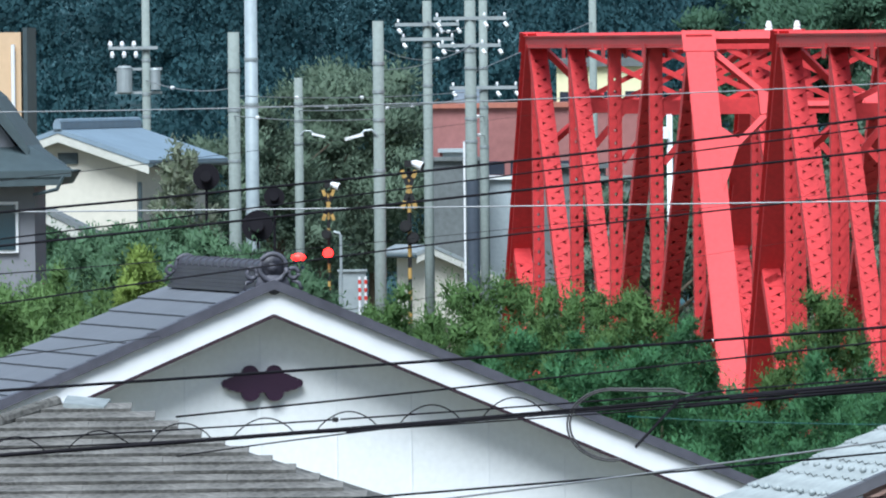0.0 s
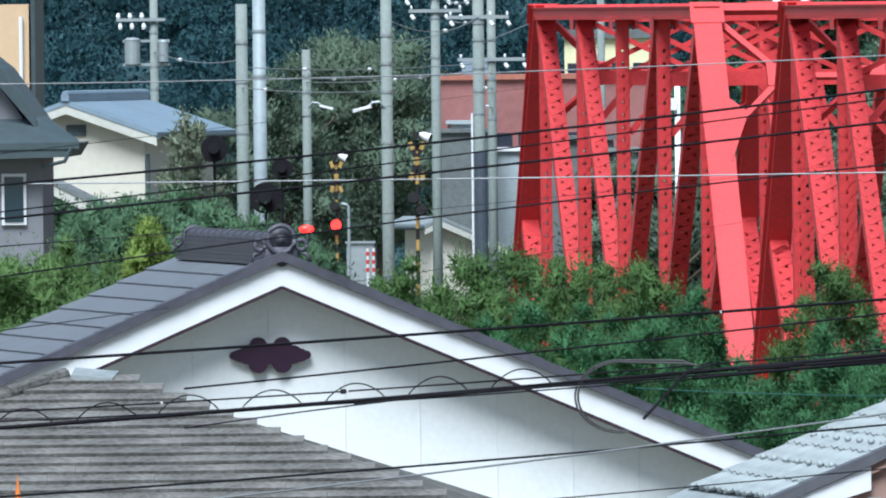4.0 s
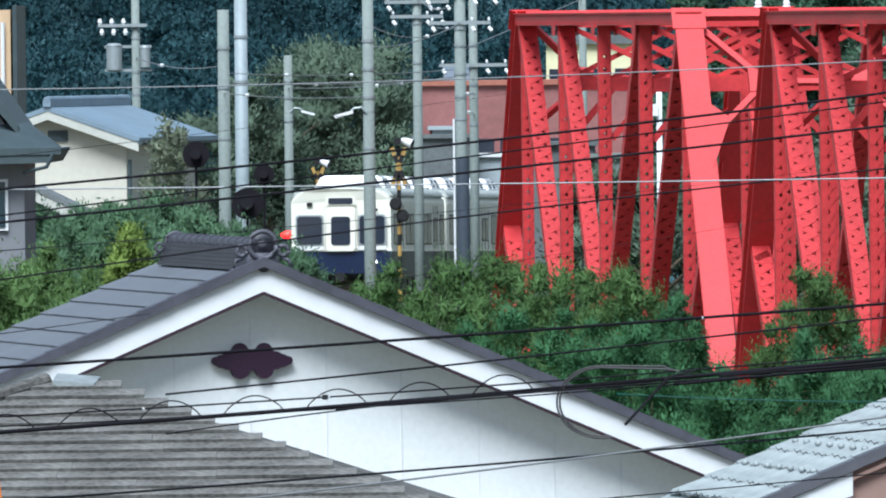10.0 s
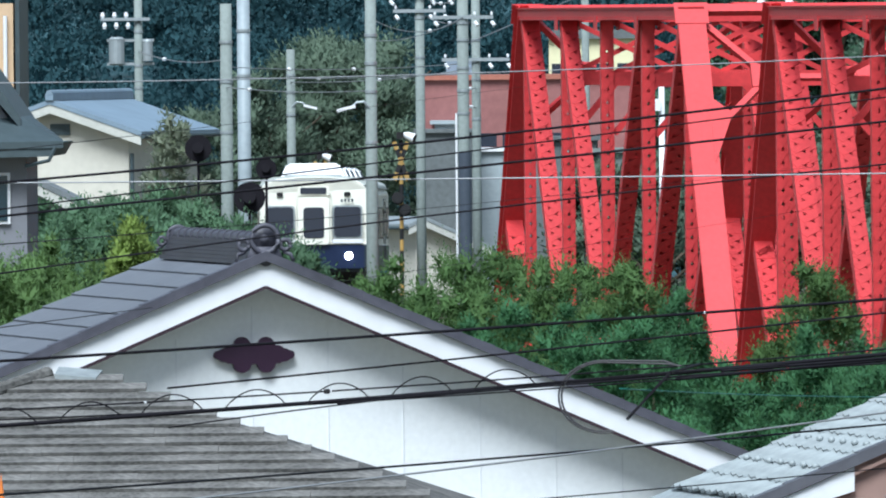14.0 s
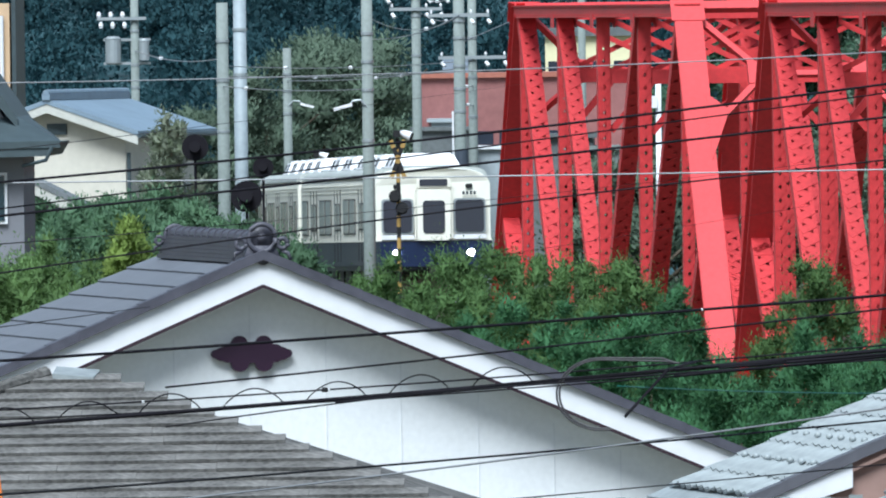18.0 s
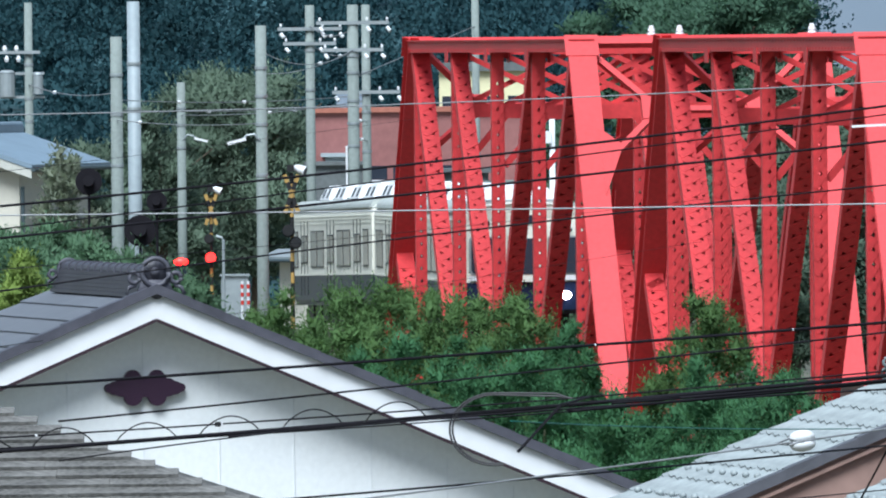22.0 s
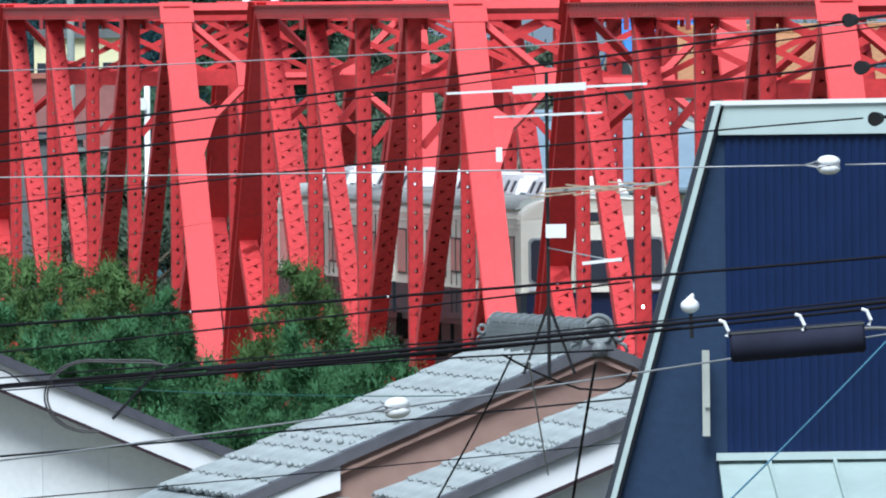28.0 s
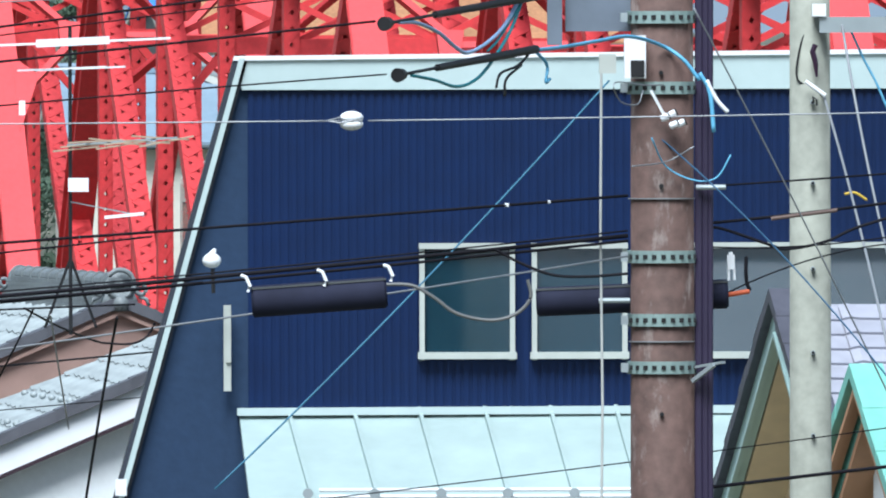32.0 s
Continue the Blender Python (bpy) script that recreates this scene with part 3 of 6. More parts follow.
def ridge_caps(h, z, y0, y1, mat_, w=0.16, big=0.2):
    """A ridge of stacked flat tiles with round caps, and an end ornament."""
    for k in range(6):
        bm = B()
        box(bm, (0, (y0 + y1) / 2, z + 0.032 * k - 0.09), (0.26 - 0.018 * k - 0.012 * (k % 2), y1 - y0 + 0.06 * (5 - k), 0.03))
        rc = part("ridge_course", bm, mat_, h)
    n = max(3, int((y1 - y0) / 0.37))
    st = (y1 - y0) / n
    bm = B()
    tube(bm, [(0, 0, 0), (0, st - 0.06, 0.004)], 0.056, 12)
    tube(bm, [(0, st - 0.1, 0.004), (0, st, 0.004)], 0.068, 12)
    me = mesh_of(bm, "ridge_cap", mat_)
    for i in range(n):
        c = part("ridge_cap", me, mat_, rc)
        c.location = (0, y0 + st * i, z + 0.095)


def ring(bm, c, R, r, n=20):
    """A closed ring standing across the ridge."""
    tube(bm, [(c[0] + R * math.cos(i * 2 * math.pi / n), c[1], c[2] + R * math.sin(i * 2 * math.pi / n)) for i in range(n + 1)], r, 8)


def end_ornament(h, z, y, s, mat_):
    """Round ridge-end tile: a hollow medallion, a scroll to each side, a boss below."""
    bm = B()
    c = z + 0.13 * s
    tube(bm, [(0, y - 0.0, c), (0, y + 0.08, c)], 0.135 * s, 20)
    ring(bm, (0, y - 0.05, c), 0.14 * s, 0.026 * s)
    tube(bm, [(0, y - 0.03, c), (0, y + 0.01, c)], 0.05 * s, 14)
    for k in (-1, 1):
        ring(bm, (k * 0.215 * s, y - 0.03, z + 0.07 * s), 0.052 * s, 0.024 * s, 14)
        tube(bm, [(k * 0.2 * s, y - 0.02, z + 0.0 * s), (k * 0.27 * s, y - 0.03, z - 0.03 * s), (k * 0.3 * s, y - 0.03, z - 0.1 * s)], 0.022 * s, 8)
    slab(bm, [(-0.14 * s, y - 0.04, z + 0.05 * s), (0.14 * s, y - 0.04, z + 0.05 * s), (0.2 * s, y - 0.04, z - 0.1 * s), (-0.2 * s, y - 0.04, z - 0.1 * s)], (0, 0.1, 0))
    tube(bm, [(0, y - 0.11, z - 0.075 * s), (0, y + 0.05, z - 0.05 * s)], 0.075 * s, 14)
    part("ridge_end_tile", bm, mat_, h, "grey ridge-end tile with a round medallion", True)


# the white house
white_house, zt = gable_house(-1224, 432, 185, 10, 4.32, 4.02, 0.424, 6.0, WHITE, TILE, "white plastered house with a grey tiled gable roof", 0.19, 0.36, sides=(-1,), inset=0.1)
ridge_caps(white_house, zt, 0.2, 5.2, TILE_D)
end_ornament(white_house, zt, 0.1, 0.8, TILE_D)
end_ornament(white_house, zt, 5.2, 0.62, TILE_D)
CREST = mat("dark_plum_lacquer", (0.03, 0.011, 0.03), 0.4)
bm = B()                                        # the crest on the gable: two joined four-leaf shapes in one outline
cx, cz, yy = -0.06, zt - 0.845, 0.29
lobes = [(k * dx, dz, r) for k in (-1, 1) for dx, dz, r in ((0.1, 0.075, 0.07), (0.1, -0.075, 0.075), (0.02, 0.0, 0.08), (0.19, 0.0, 0.075), (0.25, -0.005, 0.055), (0.3, -0.003, 0.035))]
xs_ = [-0.334 + i * 0.668 / 60 for i in range(61)]
rim = [[max([s * z + math.sqrt(r * r - (x - a) ** 2) for a, z, r in lobes if abs(x - a) < r] or [0.002]) for x in xs_] for s in (1, -1)]
slab(bm, [(cx + x, yy, cz + h) for x, h in zip(xs_, rim[0])] + [(cx + x, yy, cz - h) for x, h in reversed(list(zip(xs_, rim[1])))], (0, 0.1, 0))
part("gable_crest", bm, CREST, white_house, "dark plum gable vent crest of joined lobes")
bm = B()
for x in (-0.7, -0.07, 0.56, 1.18, 1.82, 2.45, -1.33, -1.96, 3.0):
    box(bm, (x, 0.356, zt - 0.42 - 1.6 - 0.424 * abs(x)), (0.006, 0.012, 3.2))
part("wall_joint", bm, mat("grey_sealant", (0.73, 0.75, 0.77), 0.8), white_house)

# the hipped roof in front of it
SH = spot(-1598, 653, 165)


def hip_house():
    h = thing("hipped_house", Matrix.Translation((SH.x, SH.y, 0)), "house with a weathered brown shingle hip roof", "house")
    z, run, k = SH.z, 4.7, 0.355
    bm = B()
    e = z - run * k
    c = [bm.verts.new(v) for v in ((-run, -run, e), (0.3 + run, -run, e), (0.3 + run, run, e), (-run, run, e))]
    a, b = bm.verts.new((0, 0, z)), bm.verts.new((0.3, 0, z))
    bm.faces.new((c[0], c[1], b, a)), bm.faces.new((c[1], c[2], b)), bm.faces.new((c[2], c[3], a, b)), bm.faces.new((c[3], c[0], a)), bm.faces.new(c[::-1])
    part("roof_deck", bm, SHINGLE, h)
    bm = B()
    box(bm, (0.18, 0, e / 2 - 0.1), (2 * run - 0.6, 2 * run - 1.2, e - 0.3))
    part("wall", bm, WHITE, h)
    bm = B()
    slab(bm, [(0.0, -0.16, z), (0.3, -0.18, z - 0.03), (0.34, 0.12, z + 0.02), (0.02, 0.12, z + 0.05)], (0, 0, 0.035))
    part("ridge_cap", bm, TILE_L, h, "pale ridge cap")
    for i in range(13):                         # rounded hip tiles down the west hip
        f0, f1 = i / 13, (i + 1.12) / 13
        bm = B()
        tube(bm, [(-run * f0 - 0.05, -run * f0, z - run * k * f0 + 0.035), (-run * f1 - 0.05, -run * f1, z - run * k * f1 + 0.05)], 0.055, 10)
        part("hip_tile", bm, SHINGLE, h)
    return h


hip = hip_house()

# the two pale-tiled houses
TILE_R = mat("mid_grey_ridge_tile", (0.18, 0.2, 0.21), 0.5, grain=0.2, scale=12, vary=0.15)
VERGE = mat("lilac_grey_verge_tile", (0.095, 0.096, 0.112), 0.5, grain=0.2)
BROWN = mat("brown_render", (0.33, 0.21, 0.18), 0.85, grain=0.15)
tile_house, z2 = gable_house(274, 608, 160, 9, 2.6, 2.58, 0.415, 5.1, BROWN, TILE_L, "brown rendered house with pale grey tiled gable roof", 0.02, 0.06, sides=(-1,), trim=BROWN, verge=VERGE, under=BROWN)
bm = B()                                        # white board at the low end of its verge
slab(bm, [(-2.48, 0.004, z2 - 0.415 * 2.48 - 0.08), (-1.86, 0.004, z2 - 0.415 * 1.86 - 0.08), (-1.86, 0.004, z2 - 0.415 * 1.86 - 0.25), (-2.48, 0.004, z2 - 0.415 * 2.48 - 0.18)], (0, 0.024, 0))
part("bargeboard", bm, TRIM, tile_house, "white painted bargeboard")
ridge_caps(tile_house, z2, 0.15, 4.5, TILE_R)
end_ornament(tile_house, z2, 0.05, 0.7, TILE_R)
end_ornament(tile_house, z2, 4.5, 0.55, TILE_R)
low_house, z3 = gable_house(560, 643, 154.5, 6.3, 2.32, 2.1, 0.415, 4.4, WHITE, TILE_L, "white rendered house front with pale grey tiled gable roof", 0.18, 0.2, sides=(-1,), verge=VERGE, inset=0.2)
ridge_caps(low_house, z3, 0.15, 4.2, TILE_L)


# the navy house
def navy_house():
    R = 140.0
    k = R * TICK
    def P(b, d, y=0.0):
        """A place on the front wall, y behind it."""
        return (b * k, R + y, EYE - d * k)
    h = thing("navy_house", Matrix.Translation((1100 * k, R, 0)), "navy metal-clad house with a slanted side and pale trim", "house")
    inv = Matrix.Translation((-1100 * k, -R, 0))
    def put(name, bm, m, par=h, label=""):
        bmesh.ops.transform(bm, matrix=inv, verts=bm.verts)
        return part(name, bm, m, par, label)
    bm = B()
    slab(bm, [P(482, 200), P(2300, 200), P(2300, 3000), P(-310, 3000)], (0.3, 7, -0.2))
    put("wall", bm, SLATE, label="slate blue rendered wall")
    bm = B()                                    # corrugated sheet: one ridge after another
    for i in range(120):
        b = 502 + i * 15.2
        slab(bm, [P(b, 246, -0.012), P(b + 8.5, 246, -0.012), P(b + 8.5, 806, -0.012), P(b, 806, -0.012)], (0, -0.009, 0))
    box(bm, Vector(P(1410, 526, -0.006)), (1820 * k, 0.012, 560 * k))
    put("corrugated_siding", bm, BLUE, label="navy corrugated metal siding")
    FAS = mat("pale_mint_grey_fascia", (0.43, 0.52, 0.52), 0.5, grain=0.06)
    bm = B()
    slab(bm, [P(478, 187, -0.05), P(2300, 172, -0.05), P(2300, 243, -0.05), P(490, 243, -0.05)], (0.02, 0.4, -0.01))
    put("roof_fascia", bm, FAS, label="pale grey roof fascia")
    bm = B()
    slab(bm, [P(476, 183, -0.07), P(2300, 168, -0.07), P(2300, 176, -0.07), P(474, 191, -0.07)], (0.02, 0.45, -0.01))
    put("roof_capping", bm, TRIM)
    DARK = mat("dark_slate_trim", (0.03, 0.035, 0.05), 0.5)
    for o, w, m, y in ((-4, 9, DARK, -0.06), (5, 10, FAS, -0.09), (15, 6, DARK, -0.05)):
        bm = B()
        slab(bm, [P(482 - 2 + o, 187, y), P(482 - 2 + o + w, 187, y), P(-299 + o + w, 3000, y), P(-299 + o, 3000, y)], (0, 0.4, 0))
        put("side_edge_trim", bm, m, label="long slanting metal edge trim")
    for b0, ww in ((803, 157), (1002, 157), (1226, 430)):
        bm = B()
        for bb, w in ((b0, 9), (b0 + ww + 3, 9)):
            slab(bm, [P(bb, 517, -0.03), P(bb + w, 517, -0.03), P(bb + w, 722, -0.03), P(bb, 722, -0.03)], (0, -0.06, 0))
        for dd, w, e in ((515, 10, 1), (708, 12, 3)):
            slab(bm, [P(b0 - e, dd, -0.03), P(b0 + ww + 12 + e, dd, -0.03), P(b0 + ww + 12 + e, dd + w, -0.03), P(b0 - e, dd + w, -0.03)], (0, -0.08, 0))
        w_ = put("window", bm, ALU, label="pale aluminium window frame")
        bm = B()
        slab(bm, [P(b0 + 10, 526, -0.034), P(b0 + ww + 3, 526, -0.034), P(b0 + ww + 3, 710, -0.034), P(b0 + 10, 710, -0.034)], (0, -0.012, 0))
        put("pane", bm, WGLASS, w_, "dark reflecting window glass")
    PENT = mat("pale_green_sheet_roof", (0.315, 0.395, 0.39), 0.45, grain=0.09, big=0.9)
    bm = B()
    y0, y1 = -0.03, -1.4
    dz = 0.62
    a0, a1 = Vector(P(484, 817, y0)), Vector(P(2300, 802, y0))
    b0_, b1_ = a0 + Vector((0.06, y1, -dz)), a1 + Vector((0, y1, -dz))
    slab(bm, [a0, a1, b1_, b0_], (0, 0, -0.05))
    put("pent_roof", bm, PENT, label="pale standing-seam sheet roof")
    for i in range(16):
        f = (i * 116 + 86) / 1816
        bm = B()
        bar(bm, a0.lerp(a1, f) + Vector((0, 0, 0.02)), b0_.lerp(b1_, f) + Vector((0.1, 0, 0.02)), 0.022, 0.035)
        put("seam", bm, PENT)
    bm = B()
    slab(bm, [P(480, 806, -0.02), P(2300, 800, -0.02), P(2300, 814, -0.02), P(480, 819, -0.02)], (0, -0.1, 0))
    put("flashing", bm, FAS)
    return h


ALU = mat("dull_aluminium", (0.42, 0.44, 0.41), 0.45, grain=0.08)
WGLASS = mat("reflecting_window_glass", (0.01, 0.036, 0.054), 0.03, grain=0.1, big=1.2, bump=0, spec=0.5)
WGLASS.node_tree.nodes["Principled BSDF"].inputs["IOR"].default_value = 2.0
navy = navy_house()



# ---- far woods, bushes and trees ----
def leaf_mesh(name, clumps, size, m, seed, core=2.6, wide=0.27, loose=0.4):
    """Leaves of many clumps (x, y, z, rx, ry, rz, count) in one mesh, four corners each."""
    g = np.random.default_rng(seed)
    c = np.array(clumps, float)
    idx = np.repeat(np.arange(len(c)), c[:, 6].astype(int))
    n = len(idx)
    v = g.normal(size=(n, 3))
    v /= np.linalg.norm(v, axis=1)[:, None]
    q = g.uniform(0.0, 1.0, (n, 1)) ** 0.5 * g.uniform(0.7, 1.45, (n, 1))
    p = c[idx, :3] + v * c[idx, 3:6] * q
    e = g.normal(size=(n, 3)) * 0.6 + v * 0.8 + (0, 0, 0.45)
    e /= np.linalg.norm(e, axis=1)[:, None]
    nr = v + g.normal(size=(n, 3)) * loose + (0, 0, 0.35)
    nr /= np.linalg.norm(nr, axis=1)[:, None]
    f = np.cross(e, v + g.normal(size=(n, 3)) * 0.5 + (0, 0, 0.4))
    f /= np.linalg.norm(f, axis=1)[:, None] + 1e-9
    f *= np.sign((np.cross(f, e) * nr).sum(1) + 1e-9)[:, None]
    s = size * g.uniform(0.55, 1.3, (n, 1)) * (1 + core * np.clip(0.8 - q, 0, 1))
    co = np.stack([p - e * s, p + f * s * wide, p + e * s, p - f * s * wide], 1).reshape(-1, 3)
    me = bpy.data.meshes.new(name)
    me.from_pydata(co.tolist(), [], np.arange(4 * n).reshape(-1, 4).tolist())
    me.materials.append(m)
    me.polygons.foreach_set("use_smooth", np.ones(n, bool))
    me.normals_split_custom_set_from_vertices(np.repeat(nr, 4, axis=0).tolist())
    return me


def bush(name, b, d, r, wide, n, size, m, label, cat="bush", seed=1, low=0.5, lumps=80):
    """A bush or low tree with its top near the drop d, wide metres across: leafy clumps over forked stems."""
    rnd = random.Random(seed)
    top = spot(b, d, r)
    o = thing(name, Matrix.Translation((top.x, top.y, 0)), label, cat)
    h = top.z
    cl = []
    for i in range(lumps):
        x = rnd.uniform(-0.5, 0.5) * wide
        lim = h * (1 - 0.3 * abs(x / wide * 2) ** 2.2) * rnd.uniform(0.955, 1.02)
        c = rnd.uniform(0.17, 0.46) * min(1.0, wide / 2.2)
        z = lim - c * 1.2 - (rnd.random() ** 1.3) * max(0.1, lim - low - c)
        cl.append((x, rnd.uniform(-1.0, 1.0), z, c * rnd.uniform(0.8, 1.2), c, c * rnd.uniform(0.9, 1.6), n // lumps))
    part("crown", leaf_mesh("crown", cl, size, m, seed, 4.4, 0.32, 0.22), m, o)
    for i in range(3):
        x = rnd.uniform(-0.3, 0.3) * wide
        bm = B()
        tube(bm, [(x * 0.5, 0, -0.1), (x * 0.8, 0.1, h * 0.4), (x, 0, h * 0.75)], 0.07, 6, 0.02)
        part("stem", bm, BARK, o)
    return o


def far_tree(b, d, r, wide, n, m, label, seed, size=0.095):
    """A broad tree: tapered trunk, limbs, and a crown of clumps with gaps."""
    rnd = random.Random(seed)
    top = spot(b, d, r)
    o = thing("tree", Matrix.Translation((top.x, top.y, 0)), label, "tree")
    h = top.z
    bm = B()
    tube(bm, [(0, 0, -0.2), (0.1, 0, h * 0.35), (0.0, 0.1, h * 0.8)], 0.22, 8, 0.06)
    part("trunk", bm, BARK, o)
    cl = []
    for i in range(7):
        a, z0 = rnd.uniform(0, 6.28), rnd.uniform(0.25, 0.6) * h
        e = Vector((math.cos(a) * wide * 0.38, math.sin(a) * wide * 0.3, z0 + h * 0.22))
        bm = B()
        tube(bm, [(0.05, 0, z0), e * 0.5 + Vector((0, 0, z0 * 0.55)), e], 0.08, 6, 0.025)
        part("limb", bm, BARK, o)
    for i in range(30):
        a, q = rnd.uniform(0, 6.28), rnd.random() ** 0.6
        z = h * rnd.uniform(0.3, 0.97)
        w = wide * 0.5 * q * (1 - 0.5 * max(0, z / h - 0.6) / 0.4)
        c = rnd.uniform(0.4, 0.95) * wide / 5
        cl.append((math.cos(a) * w, math.sin(a) * w, z - c * 0.5, c * 1.2, c, c * 0.75, n * 2 // 30))
    part("crown", leaf_mesh("crown", cl, size, m, seed, 3.0, 0.36, 0.18), m, o)
    return o


def far_woods():
    rnd = random.Random(5)
    cl = []
    for i in range(1300):
        y = rnd.uniform(862, 960)
        x = rnd.uniform(-52, -0.6 - (y - 862) * 0.01)
        z = (y - 862) * 0.16 + rnd.uniform(-0.5, 2.0)
        c = rnd.uniform(0.7, 1.7)
        cl.append((x, y, z, c * 1.1, c, c * rnd.uniform(0.9, 1.9), 300))
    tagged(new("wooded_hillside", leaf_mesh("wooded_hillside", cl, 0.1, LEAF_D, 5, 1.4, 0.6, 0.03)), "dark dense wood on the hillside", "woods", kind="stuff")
    bm = B()
    slab(bm, [(-400, 862, -1), (-0.3, 862, -1), (-12, 1100, 38), (-400, 1100, 38)], (0, 0, -0.5))
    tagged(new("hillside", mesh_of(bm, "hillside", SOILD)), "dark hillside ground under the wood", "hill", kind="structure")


# ground in the same hazed leaf colour, so gaps between leaves don't show
SOILD = mat("hazed_wood_floor", (0.037, 0.09, 0.106), 0.95, grain=0.5, scale=1, big=0.1)
far_woods()


# bushes along the river bank, before the bridge; tall ones take the sunlit leaf colour
for b, d, r, w, n, sd in ((-1690, 395, 300, 3.6, 9000, 1), (-1570, 372, 305, 3.4, 9000, 2), (-1480, 420, 298, 3.2, 8000, 14), (-1640, 470, 292, 4.5, 9000, 15),
                          (-1010, 424, 385, 2.6, 8000, 4), (-850, 384, 392, 2.8, 10000, 5), (-920, 446, 380, 4.0, 12000, 6), (-700, 418, 388, 2.6, 11000, 7), (-600, 436, 384, 2.8, 12000, 8),
                          (-490, 498, 382, 1.3, 6000, 9), (-260, 442, 378, 2.0, 10000, 10), (-150, 570, 376, 2.4, 7000, 16), (-270, 540, 366, 2.2, 9000, 11), (-610, 526, 368, 3.4, 11000, 12), (-120, 586, 364, 3.4, 9000, 13), (-790, 496, 372, 4.2, 11000, 17), (-200, 646, 350, 6.0, 9000, 18), (-412, 604, 362, 1.7, 8000, 19), (-1750, 392, 302, 2.6, 9000, 20)):
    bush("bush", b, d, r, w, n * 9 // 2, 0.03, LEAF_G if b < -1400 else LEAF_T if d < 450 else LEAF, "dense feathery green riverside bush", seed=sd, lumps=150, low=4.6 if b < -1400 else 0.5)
bush("bush", -1450, 352, 288, 1.35, 16000, 0.034, LEAF_Y, "yellow-green bush among darker bushes", seed=3, low=6.3, lumps=90)
# mid-distance trees: leaf colour lifted and greyed to carry the haze
LEAF_M = leaf_mat("hazed_mid_tree_leaf", (0.165, 0.23, 0.17), (0.16, 0.235, 0.165), 0.8, 0.2, 0.16)
LEAF_H = leaf_mat("hill_edge_leaf", (0.1, 0.19, 0.13), (0.11, 0.22, 0.13), 0.5, 0.15)
LEAF_S = leaf_mat("dull_shrub_leaf", (0.13, 0.23, 0.14), (0.15, 0.28, 0.15))
LEAF_P = leaf_mat("pale_grey_green_leaf", (0.3, 0.34, 0.26), (0.3, 0.36, 0.24))
far_tree(-1140, 32, 775, 7.5, 22000, LEAF_M, "tall broadleaf tree with thin brownish-green foliage", 21)
far_tree(-1050, 22, 790, 6.4, 20000, LEAF_M, "tall broadleaf tree behind the poles", 22)
far_tree(-1215, 95, 720, 5.0, 12000, LEAF_M, "broadleaf tree with dull green foliage", 23)
far_tree(-1380, 130, 600, 4.2, 9000, LEAF_M, "small tree beside the white house", 24)
bush("tree", -1385, 176, 515, 1.5, 4200, 0.06, LEAF_P, "drooping pale grey-green tree at the house corner", "tree", 25, 5.5, 60)
for i, (b, d, r, w) in enumerate(((-540, 255, 596, 5.5), (-440, 230, 598, 5.0), (-330, 245, 600, 5.5), (-220, 235, 604, 5.5), (-100, 250, 606, 5.5), (30, 240, 610, 5.5))):
    far_tree(b, d, r, w, 9000, LEAF_M, "dull green tree on the far river bank", 30 + i)
# low growth and roadside scrub between the houses and the crossing
for i, (b, d, r, w) in enumerate(((-1690, 345, 470, 2.4), (-1625, 328, 474, 2.4), (-1565, 335, 466, 2.2), (-1510, 316, 472, 2.2), (-1455, 322, 464, 2.2), (-1400, 318, 468, 2.2), (-1345, 330, 455, 2.2), (-1250, 350, 450, 3.4))):
    bush("shrub", b, d, r, w, 22000, 0.055, LEAF_S, "grey-green garden shrub below the houses", seed=40 + i, low=4.9)
# distant mountain; its haze is only the blue-grey base colour
far_hill = B()
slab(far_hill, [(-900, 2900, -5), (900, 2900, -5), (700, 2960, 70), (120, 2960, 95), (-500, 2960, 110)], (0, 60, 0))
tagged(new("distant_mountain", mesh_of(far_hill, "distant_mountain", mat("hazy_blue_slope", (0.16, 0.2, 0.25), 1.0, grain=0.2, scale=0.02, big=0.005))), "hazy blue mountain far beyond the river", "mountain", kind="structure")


for i, (b, d, r, w) in enumerate(((-330, -120, 855, 8.0), (-215, -125, 846, 7.0), (-118, -112, 850, 4.6))):
    far_tree(b, d, r, w, 30000, LEAF_H, "sunlit green tree on the hill's edge", 70 + i, 0.13)


# ---- poles ----
def pole(b, r, top, wide, m, label, name="utility_pole", rings=()):
    """A round tapered pole, its top at the drop top, wide ticks across; rings: drops of the steel bands."""
    p = spot(b, top, r)
    o = thing(name, Matrix.Translation((p.x, p.y, 0)), label, "utility pole")
    w = wide * TICK * r / 2
    bm = B()
    tube(bm, [(0, 0, -0.3), (0, 0, p.z)], w * 1.1, 18, w * 0.93)
    part("shaft", bm, m, o, smooth=True)
    for d in rings:
        z = EYE - r * d * TICK
        bm = B()
        tube(bm, [(0, 0, z - 0.035), (0, 0, z + 0.035)], w * 1.07, 18)
        part("band", bm, GALV, o)
    return o, p, w


def insulator(o, x, y, z, s=0.07):
    """A white china insulator of two skirts on a pin."""
    bm = B()
    tube(bm, [(x, y, z - s), (x, y, z - 0.35 * s), (x, y, z - 0.3 * s)], s * 0.55, 8)
    tube(bm, [(x, y, z - 0.3 * s), (x, y, z + s)], s * 0.8, 8, s * 0.4)
    part("insulator", bm, TRIM, o, "white porcelain insulator")


def crossarm(o, z, half, y=-0.12):
    bm = B()
    box(bm, (0, y, z), (2 * half, 0.09, 0.09))
    part("crossarm", bm, GALV, o, "grey steel crossarm")


